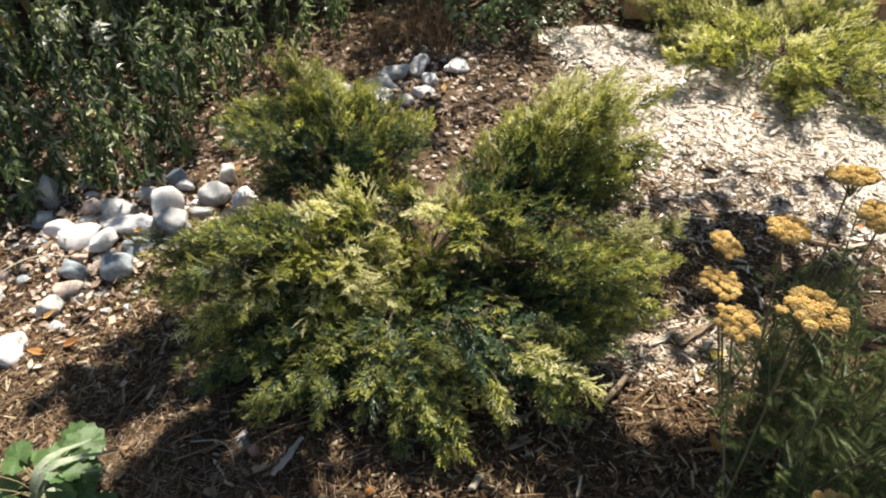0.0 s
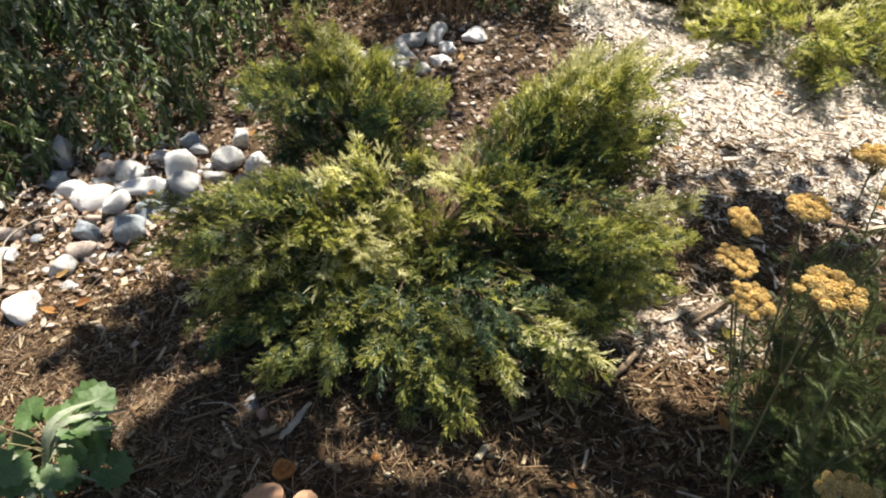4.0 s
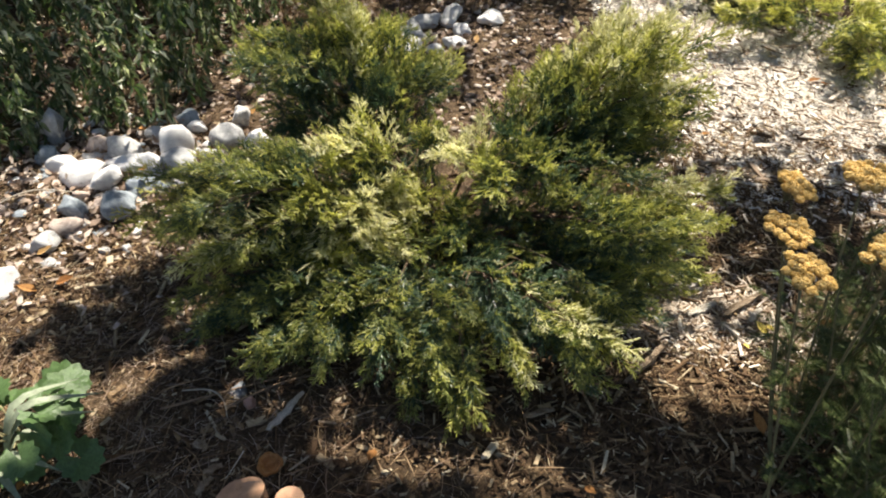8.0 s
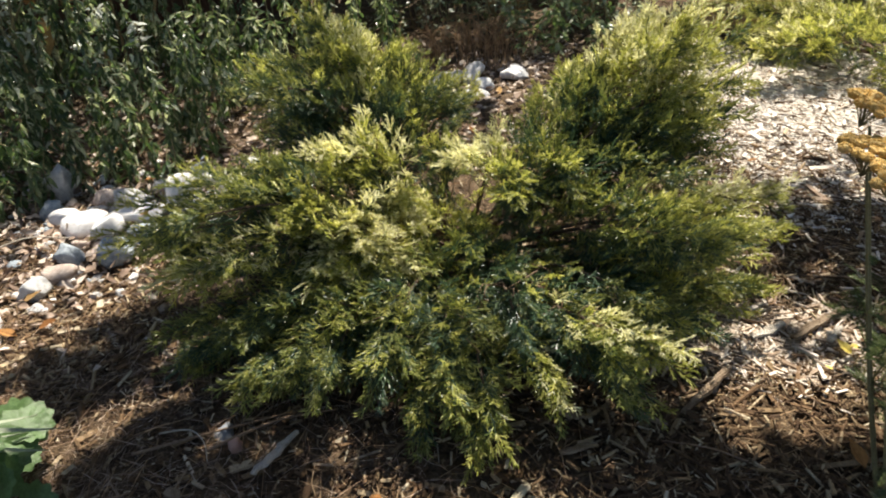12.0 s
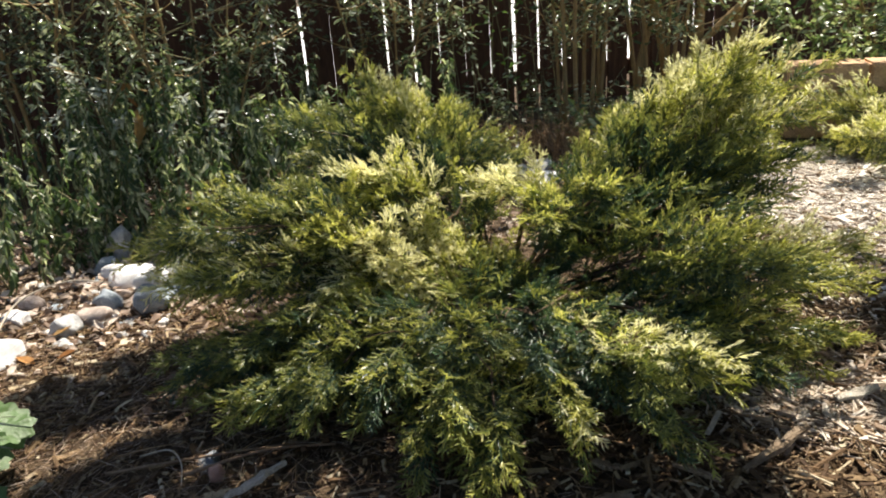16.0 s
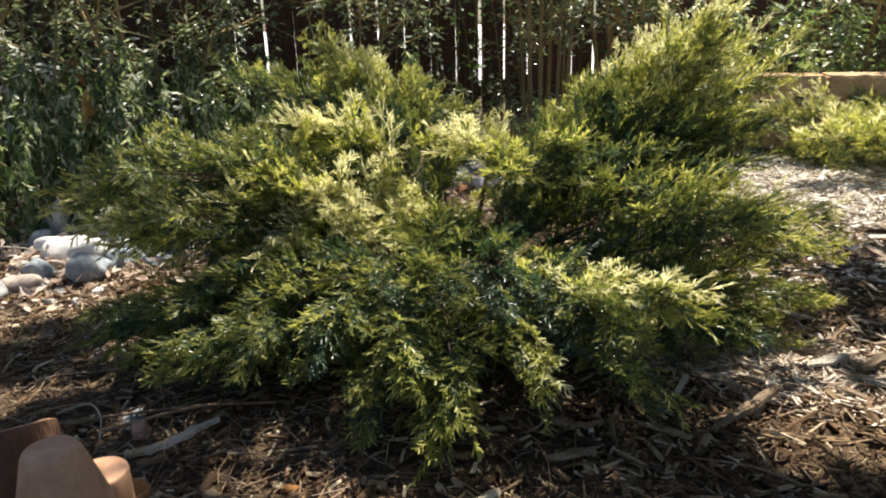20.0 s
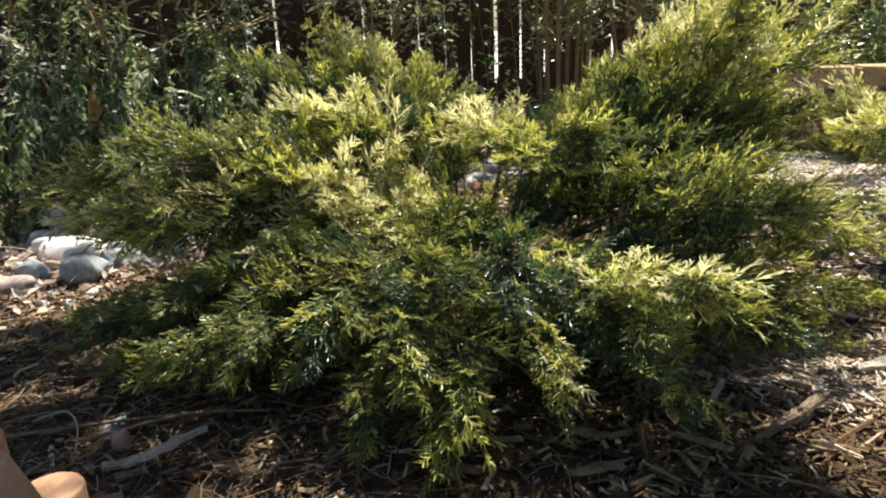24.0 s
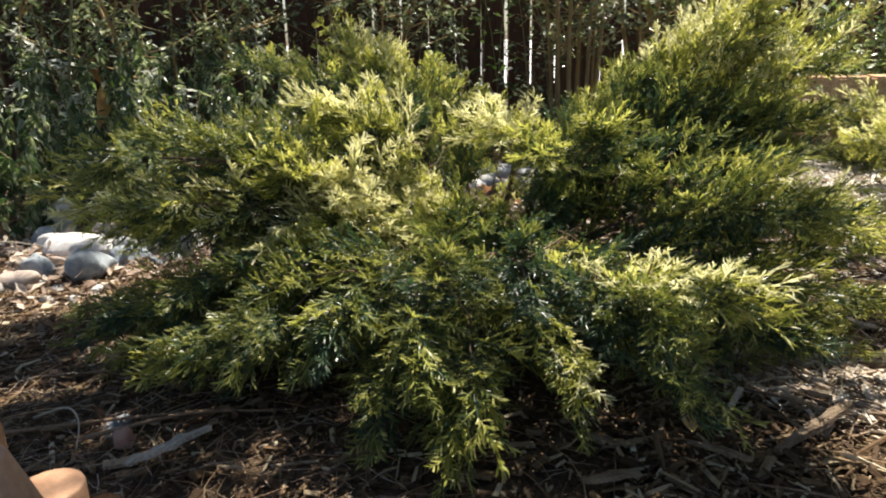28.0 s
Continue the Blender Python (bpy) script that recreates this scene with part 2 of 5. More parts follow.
# ---- mesh helpers ----
def mesh_from(name, verts, tris, mats, index=None, smooth=False):
    """A mesh from arrays of vertices and triangles."""
    me = bpy.data.meshes.new(name)
    verts, tris = np.asarray(verts, np.float32), np.asarray(tris, np.int32)
    me.vertices.add(len(verts))
    me.vertices.foreach_set("co", verts.ravel())
    me.loops.add(tris.size)
    me.loops.foreach_set("vertex_index", tris.ravel())
    me.polygons.add(len(tris))
    me.polygons.foreach_set("loop_start", np.arange(0, tris.size, 3, dtype=np.int32))
    for m in mats:
        me.materials.append(m)
    if index is not None:
        me.polygons.foreach_set("material_index", np.asarray(index, np.int32))
    me.polygons.foreach_set("use_smooth", np.full(len(tris), smooth))
    me.update(calc_edges=True)
    me.validate()
    return me


class Heap:
    """Gathers pieces (vertices, triangles, material) into one mesh."""

    def __init__(self):
        self.v, self.t, self.m, self.n = [], [], [], 0

    def add(self, v, t, m=0):
        self.v.append(v)
        self.t.append(np.asarray(t) + self.n)
        self.m.append(np.broadcast_to(np.asarray(m), (len(t),)))
        self.n += len(v)

    def mesh(self, name, mats, smooth=False):
        return mesh_from(name, np.concatenate(self.v), np.concatenate(self.t), mats, np.concatenate(self.m), smooth)


def child(name, me, parent, label=""):
    ob = new(name, me)
    ob.parent = parent
    return tagged(ob, label) if label else ob


def part(name, bm, mat, parent, label=""):
    """A bmesh as one mesh object under a thing or a part."""
    me = bpy.data.meshes.new(name)
    bm.to_mesh(me)
    bm.free()
    me.materials.append(mat)
    return child(name, me, parent, label)


def empty(name, place=(0, 0, 0)):
    ob = new(name)
    ob.empty_display_size = 0.05
    ob.location = place
    return ob


def unit(v):
    v = np.asarray(v, float)
    return v / (np.linalg.norm(v, axis=-1, keepdims=True) + 1e-12)


def bent(points, n):
    """A smooth curve through the points (Catmull-Rom), n samples."""
    p = np.asarray(points, float)
    p = np.vstack([2 * p[0] - p[1], p, 2 * p[-1] - p[-2]])
    u = np.linspace(0, len(p) - 3 - 1e-6, n)
    i, f = u.astype(int), (u % 1)[:, None]
    a, b, c, d = p[i], p[i + 1], p[i + 2], p[i + 3]
    return 0.5 * (2 * b + (c - a) * f + (2 * a - 5 * b + 4 * c - d) * f**2 + (3 * b - a - 3 * c + d) * f**3)


def tube(points, radii, sides=5):
    """Vertices and triangles of a tapered tube along the points."""
    p = np.asarray(points, float)
    r = np.broadcast_to(np.asarray(radii, float), (len(p),))
    t = unit(np.gradient(p, axis=0))
    a = unit(np.cross(t, np.where(np.abs(t[:, 2:]) > 0.9, (1.0, 0, 0), (0, 0, 1.0))))
    b = np.cross(t, a)
    ang = np.linspace(0, 2 * np.pi, sides, endpoint=False)
    v = p[:, None] + r[:, None, None] * (np.cos(ang)[None, :, None] * a[:, None] + np.sin(ang)[None, :, None] * b[:, None])
    i, j = np.meshgrid(np.arange(len(p) - 1), np.arange(sides), indexing="ij")
    k = (j + 1) % sides
    q = [i * sides + j, i * sides + k, (i + 1) * sides + k, (i + 1) * sides + j]
    tri = np.concatenate([np.stack([q[0], q[1], q[2]], -1).reshape(-1, 3), np.stack([q[0], q[2], q[3]], -1).reshape(-1, 3)])
    v = np.vstack([v.reshape(-1, 3), p[:1], p[-1:]])
    n = len(p) * sides
    caps = [[n, (s + 1) % sides, s] for s in range(sides)] + [[n + 1, n - sides + s, n - sides + (s + 1) % sides] for s in range(sides)]
    return v, np.vstack([tri, caps])


def frames_of(ahead, up):
    """Rotation matrices whose y axis is ahead and whose z axis leans to up."""
    y = unit(ahead)
    x = unit(np.cross(y, up))
    return np.stack([x, y, np.cross(x, y)], -1)


def stamp(heap, template, places, turns, sizes, mats):
    """Adds a copy of the template (verts, tris, per-triangle class) at each place; mats: per copy, the material of each class."""
    v, t, c = template
    w = np.einsum("nij,vj->nvi", turns, v) * np.asarray(sizes)[:, None, None] + np.asarray(places)[:, None]
    tt = t[None] + (np.arange(len(w)) * len(v))[:, None, None]
    heap.add(w.reshape(-1, 3), tt.reshape(-1, 3), np.asarray(mats)[:, c].ravel())


# ---- juniper ----
def spike(a, b, w):
    """A three-sided tapered shoot from a to b."""
    d = unit(b - a)
    x = unit(np.cross(d, (0.3, 0.1, 1.0)))
    y = np.cross(d, x)
    ring = [a + w * (math.cos(k) * x + math.sin(k) * y) for k in (0.5, 2.6, 4.7)]
    return np.array(ring + [b]), np.array([[0, 1, 3], [1, 2, 3], [2, 0, 3]])


def frond(seed, sprays=9):
    """A spiky juniper branchlet, one unit long, along +y, of stiff forked cords. Classes: 0 inner shoots, 1 outer shoots, 2 young tips."""
    r = np.random.default_rng(seed)
    h = Heap()
    bend, lift = r.uniform(-1, 1), r.uniform(-0.5, 1)

    def axis(u):
        return np.array([0.14 * bend * u * u, u, 0.20 * lift * (u - u * u * 1.3)])

    def cord(a, d, l, w, k):
        """A tapered cord of foliage with a ridge and a blunt tip."""
        lean = unit(np.array([0, 0, 1.0]) + r.normal(0, 0.6, 3))
        x = unit(np.cross(d, lean)) * w
        up = np.cross(x, d)
        b = a + d * l
        m = a + d * l * 0.6 + up * r.normal(0.2, 1.0)
        h.add(np.array([a - x * 0.6, a + x * 0.6, m - x, m + up * 0.8, m + x, b]), np.array([[0, 3, 2], [0, 1, 3], [1, 4, 3], [2, 3, 5], [3, 4, 5]]), k)

    for u in (0.0, 0.32, 0.62):
        cord(axis(u), unit(axis(u + 0.34) - axis(u)), 0.38, 0.014, 0 if u < 0.5 else 2)
    for i in range(sprays):
        u = 0.08 + 0.84 * i / sprays + r.uniform(-0.03, 0.03)
        side = -1 if i % 2 else 1
        ang = r.uniform(0.42, 0.85) * (1.0 - 0.3 * u)
        length = (0.34 * (1 - u) ** 0.6 + 0.13) * r.uniform(0.6, 1.25)
        d = unit(np.array([side * math.sin(ang), math.cos(ang), r.uniform(-0.45, 0.7)]))
        a = axis(u)
        across = unit(np.cross(d, (0, 0, 1.0)))
        cord(a, d, length, 0.0115, 1 if u < 0.55 else 2)
        n = 5 + int(length > 0.22) + int(length > 0.3) + int(length > 0.4)
        for k in range(n):
            w = 0.14 + 0.80 * k / n + r.uniform(-0.04, 0.04)
            g = unit(d + (-1 if k % 2 else 1) * across * r.uniform(0.38, 0.88) + np.array([0, 0, r.uniform(-0.45, 0.55)]))
            l2 = (0.10 + 0.085 * (1 - w)) * r.uniform(0.7, 1.25)
            cord(a + d * length * w, g, l2, 0.0132, 2 if u > 0.6 or w > 0.6 else (1 if w > 0.25 else 0))
    return np.concatenate(h.v), np.concatenate(h.t), np.concatenate(h.m)


FRONDS = [frond(s, 8 + s % 4) for s in range(14)]


def juniper(name, root, plumes, seed, label, dense=1.0):
    """plumes: (mid, tip, radius, gold_lit) for each limb from the root; the last, 0..1: yellow new growth plus sunlight
    painted into the colour, low where shade is painted.
    """
    r = np.random.default_rng(seed)
    top = empty(name, root)
    tagged(top, label, "juniper bush", "juniper bushes")
    dead = Heap()
    root = np.asarray(root, float)
    for mid, tip, rad, gold_lit in plumes:
        rad *= 0.86
        mid, tip = np.asarray(mid, float), np.asarray(tip, float)
        tip = tip - unit(tip - mid) * 0.065
        line = bent([(0, 0, 0.02), mid - root, tip - root], 24)
        length = np.linalg.norm(np.diff(line, axis=0), axis=1).sum()
        limb = child("limb", mesh_from("limb", *tube(line[:21], np.linspace(0.0065, 0.0015, 21), 5), [M_BARK], smooth=True), top, "brown woody limb")
        green = Heap()
        tang = unit(np.gradient(line, axis=0))
        n = int(dense * (82 * (rad / 0.10) * (length / 0.6) ** 0.7 + 14))
        u = 0.27 + 0.71 * r.random(n) ** 0.8
        u[:3] = 0.93, 0.96, 0.985
        i = np.clip((u * 23).astype(int), 0, 23)
        ang = r.uniform(0, 2 * np.pi, n)
        prof = np.clip(np.minimum((u - 0.10) / 0.3, (1.12 - u) / 0.5), 0.22, 1.0)
        side = unit(np.cross(tang[i], (0, 0, 1.0)))
        upw = np.cross(side, tang[i])
        out = np.cos(ang)[:, None] * side + np.sin(ang)[:, None] * upw
        size = (rad * 0.75 * prof + 0.058) * r.uniform(0.7, 1.2, n)
        size[:3] = 0.105
        bias = -0.32 if tip[1] < -0.5 else -0.12 if tip[2] < 0.3 and tip[0] < 0.6 else 0.03
        open_ = r.uniform(0.2, 0.92, n) * np.where(u > 0.9, 0.35, 1.0)
        way = np.cos(open_)[:, None] * tang[i] + np.sin(open_)[:, None] * out + np.array([0, 0, 1.0]) * bias + r.normal(0, 0.09, (n, 3))
        place = line[i] + tang[i] * r.uniform(-0.012, 0.012, (n, 1)) + out * (rad * 0.55 * r.random(n) * prof)[:, None]
        tipz = place[:, 2] + unit(way)[:, 2] * size
        way[:, 2] += np.where(tipz < 0.015 - root[2], (0.02 - tipz) / size, 0)
        place[:, 2] = np.maximum(place[:, 2], 0.015)
        face = unit(np.array([0, 0, 1.0]) + 0.6 * out + r.normal(0, 0.35, (n, 3)))
        turns = frames_of(way, face)
        # yellower on a plume's upper side and tip: growth, with sunlight put into the colour
        g = (1.38 * gold_lit - 0.12) * (0.8 + 0.4 * np.sin(ang)) + 0.35 * (u - 0.65) + r.normal(0, 0.16, n)
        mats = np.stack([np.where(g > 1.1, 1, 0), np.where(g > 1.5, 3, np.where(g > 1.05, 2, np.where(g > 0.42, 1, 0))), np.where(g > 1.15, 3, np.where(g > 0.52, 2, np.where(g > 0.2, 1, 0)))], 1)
        pick = r.integers(0, len(FRONDS), n)
        for k, tpl in enumerate(FRONDS):
            w = pick == k
            if w.any():
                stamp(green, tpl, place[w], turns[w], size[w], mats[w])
        child("foliage_plume", green.mesh("foliage_plume", [M_OLD_SHADED, M_MID, M_NEW_LIT, M_PALE]), limb, "feathery juniper foliage plume")
        for _ in range(int(14 * dense)):
            a = line[r.integers(6, 18)]
            b = a + np.clip(r.normal(0, 0.035, 3), -0.05, 0.05) + tang[10] * 0.03
            b[2] = max(b[2], 0.02)
            dead.add(*tube(bent([a, (a + b) / 2 + r.normal(0, 0.01, 3), b], 5), np.linspace(0.0018, 0.0008, 5), 3))
    tagged(child("twig_tangle", dead.mesh("twig_tangle", [M_TWIG], True), top, "bare dry brown twigs"), kind="stuff")
    return top


# ---- leafy plants ----
def leaf(seed, width=0.4, droop=0.3, fold=0.15, teeth=0, n=4):
    """A pointed leaf along +y, one unit long, folded along its rib."""
    r = np.random.default_rng(seed)
    v, t = [], []
    for i in range(n + 1):
        u = i / n
        w = 0.5 * width * math.sin(math.pi * u**0.8) * (1 - 0.25 * u) + 0.004
        if teeth and i % 2:
            w *= 1 - teeth
        z = -droop * u * u
        curl = r.uniform(-0.03, 0.03)
        v += [(-w, u, z + fold * w + curl), (0, u, z), (w, u, z + fold * w - curl)]
    for i in range(n):
        a = 3 * i
        t += [[a, a + 1, a + 4], [a, a + 4, a + 3], [a + 1, a + 2, a + 5], [a + 1, a + 5, a + 4]]
    return np.array(v), np.array(t), np.zeros(len(t), int)


def random_ways(r, n, up=0.0, spread=1.0):
    a = r.uniform(0, 2 * np.pi, n)
    return np.stack([np.cos(a), np.sin(a), up + spread * r.normal(0, 0.3, n)], 1)


WEED_LEAVES = [leaf(s, (0.5, 0.66, 0.58, 0.74)[s % 4], (0.3, 0.6, 0.1, 0.5)[s % 4], (0.5, 0.2, 0.7, -0.3)[s % 4], 0.15, 4) for s in range(4)]
SHRUB_LEAVES = [leaf(10 + s, 0.36, 0.15, 0.2) for s in range(4)]


def leafy(name, place, stems, seed, label, category, group, tall, spread, leaf_size, leaves_a_stem, templates, leaf_mat, stem_mat, hang=-0.6, thick=0.003, first=0.15):
    """A clump of upright stems with leaves on them."""
    r = np.random.default_rng(seed)
    top = empty(name, place)
    tagged(top, label, category, group)
    green = Heap()
    for _ in range(stems):
        a = np.array([*r.normal(0, spread * 0.35, 2), 0.0])
        h = tall * r.uniform(0.6, 1.1)
        lean = np.array([*r.normal(0, spread * 0.5, 2), 0.0])
        line = bent([a, a + lean * 0.35 + (0, 0, h * 0.55), a + lean + (0, 0, h)], 14)
        child("stem", mesh_from("stem", *tube(line, np.linspace(thick, thick * 0.45, 14), 4), [stem_mat], smooth=True), top)
        n = leaves_a_stem
        i = (13 * (first + (1 - first) * r.random(n))).astype(int)
        way = random_ways(r, n, hang, 1.3)
        size = leaf_size * r.uniform(0.55, 1.25, n)
        turns = frames_of(way, unit(np.array([0, 0, 1.0]) + r.normal(0, 0.6, (n, 3))))
        pick = r.integers(0, len(templates), n)
        for k, tpl in enumerate(templates):
            w = pick == k
            if w.any():
                spot = line[i[w]] + unit(way[w]) * r.uniform(0.0, 0.03, (w.sum(), 1))
                stamp(green, tpl, spot, turns[w], size[w], np.zeros((w.sum(), 1), int))
    child("foliage", green.mesh("foliage", [leaf_mat]), top)
    return top


# ---- ground ----
def ground_z(x, y):
    return 0.012 * noise.noise((x * 2.1, y * 2.1, 3.0)) + 0.006 * noise.noise((x * 9, y * 9, 1.0))


def build_ground():
    u = np.linspace(-1, 1, 181)
    x = np.where(np.abs(u) < 0.55, u / 0.55 * 3.2, np.sign(u) * (3.2 + (np.abs(u) - 0.55) / 0.45 * 4 + (np.expm1((np.abs(u) - 0.55) / 0.45 * 6) * 2)))
    gx, gy = np.meshgrid(x, x, indexing="ij")
    gz = np.array([[ground_z(a, b) if abs(a) < 8 and abs(b) < 8 else 0.0 for a, b in zip(ra, rb)] for ra, rb in zip(gx, gy)])
    v = np.stack([gx, gy, gz], -1).reshape(-1, 3)
    n = len(x)
    i, j = np.meshgrid(np.arange(n - 1), np.arange(n - 1), indexing="ij")
    a, b, c, d = i * n + j, (i + 1) * n + j, (i + 1) * n + j + 1, i * n + j + 1
    t = np.concatenate([np.stack([a, b, c], -1).reshape(-1, 3), np.stack([a, c, d], -1).reshape(-1, 3)])
    ob = new("ground", mesh_from("ground", v, t, [M_SOIL], smooth=True))
    return tagged(ob, "brown bark mulch and bare soil of a garden bed", "ground", kind="structure")


ground = build_ground()


def chip_shape(r, long, wide, thick):
    """A splinter of wood with slanted, uneven ends."""
    s = r.uniform(0.6, 1.0, 4)
    v = np.array([[-s[0], -1, -1], [s[1], -1 + r.uniform(0, 0.3), -1], [s[2], 1, -1], [-s[3], 1 - r.uniform(0, 0.3), -1],
                  [-s[0] * 0.8, -0.95, 1], [s[1] * 0.8, -0.9, 1], [s[2] * 0.8, 0.95, 1], [-s[3] * 0.8, 0.9, 1]]) * (wide / 2, long / 2, thick / 2)
    t = [[0, 2, 1], [0, 3, 2], [4, 5, 6], [4, 6, 7], [0, 1, 5], [0, 5, 4], [1, 2, 6], [1, 6, 5], [2, 3, 7], [2, 7, 6], [3, 0, 4], [3, 4, 7]]
    return v, np.array(t)


def many_turns(r, n, tilt, roll):
    """Rotation matrices of n flat-lying pieces, turned at random and slightly tipped."""
    a, p, q = r.uniform(0, 6.3, n), r.normal(0, tilt, n), r.normal(0, roll, n)
    ca, sa, cp, sp, cq, sq = np.cos(a), np.sin(a), np.cos(p), np.sin(p), np.cos(q), np.sin(q)
    z, o = np.zeros(n), np.ones(n)
    rz = np.stack([ca, -sa, z, sa, ca, z, z, z, o], 1).reshape(n, 3, 3)
    ry = np.stack([cq, z, sq, z, o, z, -sq, z, cq], 1).reshape(n, 3, 3)
    rx = np.stack([o, z, z, z, cp, -sp, z, sp, cp], 1).reshape(n, 3, 3)
    return rz @ ry @ rx


def ground_zs(x, y):
    return np.array([ground_z(a, b) for a, b in zip(x, y)])


def strew(heap, r, x, y, long, wide, thick, tilt, roll, low, high):
    """Lays a splinter of each length at each place on the ground."""
    kinds = [chip_shape(r, 1.0, r.uniform(*wide), r.uniform(*thick)) for _ in range(30)]
    kinds = [(v, t[2:]) for v, t in kinds]      # the underside lies on the ground
    turns = many_turns(r, len(x), tilt, roll)
    place = np.stack([x, y, ground_zs(x, y) + r.uniform(low, high, len(x))], 1)
    pick = r.integers(0, len(kinds), len(x))
    for k, (v, t) in enumerate(kinds):
        w = pick == k
        stamp(heap, (v, t, np.zeros(len(t), int)), place[w], turns[w], long[w], np.zeros((w.sum(), 1), int))


def scatter_chips():
    r = np.random.default_rng(21)
    heap, pale, tan = Heap(), Heap(), Heap()
    n = 24000
    x = np.where(np.arange(n) % 3 > 0, r.uniform(-1.5, 2.3, n), r.uniform(-3.2, 4.2, n))
    y = np.where(np.arange(n) % 3 > 0, r.uniform(-1.5, 1.7, n), r.uniform(-2.4, 3.4, n))
    long = np.where(x > 0.45, 1.0, 0.75) * np.clip(r.lognormal(-3.8, 0.5, n), 0.008, 0.12)
    strew(heap, r, x, y, long, (0.05, 0.17), (0.03, 0.09), 0.26, 0.5, 0.002, 0.014)
    n = 17000
    strew(heap, r, r.uniform(-0.9, 1.5, n), r.uniform(-1.4, -0.45, n), np.clip(r.lognormal(-4.5, 0.55, n), 0.005, 0.05), (0.10, 0.50), (0.05, 0.18), 0.35, 0.5, 0.001, 0.012)
    n = 14000
    x, y = np.where(np.arange(n) % 2 > 0, r.uniform(0.45, 1.35, n), r.uniform(-1.1, -0.5, n)), np.where(np.arange(n) % 2 > 0, r.uniform(-0.85, -0.05, n), r.uniform(-1.1, 0.2, n))
    strew(heap, r, x, y, np.clip(r.lognormal(-4.1, 0.5, n), 0.006, 0.05), (0.08, 0.3), (0.04, 0.14), 0.25, 0.4, 0.003, 0.012)
    n = 3500
    strew(tan, r, r.normal(0.78, 0.13, n), r.normal(-0.41, 0.06, n), np.clip(r.lognormal(-3.9, 0.5, n), 0.006, 0.08), (0.06, 0.25), (0.03, 0.1), 0.18, 0.25, 0.004, 0.016)
    n = 54000
    x, y = 0.55 + 2.7 * r.random(n) ** 1.15, 1.7 - 2.1 * r.random(n) ** 1.5
    edge = np.array([0.22 * noise.noise((a * 2.2, b * 2.2, 7.0)) for a, b in zip(x, y)]) + r.normal(0, 0.06, n)
    keep = (x + 0.35 * y > 0.78 + edge) & (y > -0.04 + edge) & (y < 1.45 + edge) & (x < 2.9 + 2 * edge)
    x, y = x[keep], y[keep]
    strew(pale, r, x, y, np.clip(r.lognormal(-4.6, 0.6, len(x)), 0.004, 0.06), (0.12, 0.5), (0.04, 0.14), 0.16, 0.22, 0.004, 0.018)
    n = 4200
    bx, by = r.uniform(0.7, 2.6, n), r.uniform(-0.35, 1.5, n)
    some = r.random(n) < np.clip(1.25 - 0.55 * bx + np.array([0.9 * noise.noise((p * 3, q * 3, 5.0)) for p, q in zip(bx, by)]), 0.12, 1)
    strew(tan, r, bx[some], by[some], np.clip(r.lognormal(-3.9, 0.55, some.sum()), 0.006, 0.09), (0.06, 0.3), (0.03, 0.1), 0.15, 0.25, 0.012, 0.022)
    n = 5000
    ex, ey = r.normal(1.05, 0.28, n), r.normal(0.16, 0.24, n)
    strew(heap, r, ex, ey, np.clip(r.lognormal(-4.2, 0.5, n), 0.006, 0.05), (0.06, 0.3), (0.03, 0.1), 0.2, 0.3, 0.012, 0.022)
    tagged(child("pale_wood_chips", pale.mesh("pale_wood_chips", [M_CHIP_PALE]), ground, "sun-bleached silvery wood chips"), kind="stuff")
    tagged(child("wood_chips", heap.mesh("wood_chips", [M_CHIP]), ground, "grey and brown shredded wood chips"), kind="stuff")
    tagged(child("tan_wood_chips", tan.mesh("tan_wood_chips", [M_CHIP_TAN]), ground, "pale tan shredded wood chips"), kind="stuff")
    # fine stalks and needles
    bits, red = Heap(), Heap()
    stalks = []
    for k in range(10):
        q = (0.06 * r.normal(), 0.5, 0.05 * r.random())
        stalks.append(tube(np.array([(0, 0, 0), q, (0, 1, 0)]), (0.008, 0.011, 0.005), 3))
    for hp, x, y, long in ((bits, r.uniform(-1.5, 2.0, 6000), r.uniform(-1.5, 1.2, 6000), r.uniform(0.02, 0.10, 6000)),
                           (red, r.normal(-0.45, 0.42, 6000), r.normal(-0.85, 0.27, 6000), r.uniform(0.012, 0.060, 6000))):
        pick = r.integers(0, 10, len(x))
        place = np.stack([x, y, ground_zs(x, y) + r.uniform(0.006, 0.013, len(x))], 1)
        turns = many_turns(r, len(x), 0.08, 0.3)
        for k, (v, t) in enumerate(stalks):
            w = pick == k
            stamp(hp, (v, t, np.zeros(len(t), int)), place[w], turns[w], long[w], np.zeros((w.sum(), 1), int))
    tagged(child("russet_needles", red.mesh("russet_needles", [M_RUSSET]), ground, "reddish-brown dry needles and bark shreds"), kind="stuff")
    tagged(child("dry_needles", bits.mesh("dry_needles", [M_STRAW]), ground, "straw-coloured dry needles and fine stalks"), kind="stuff")


def on_path(x, y, slack=0.0):
    edge = np.array([0.22 * noise.noise((a * 2.2, b * 2.2, 7.0)) for a, b in zip(x, y)]) + slack
    return (x + 0.35 * y > 0.78 + edge) & (y > -0.04 + edge) & (y < 1.45 + edge) & (x < 2.9 + 2 * edge)


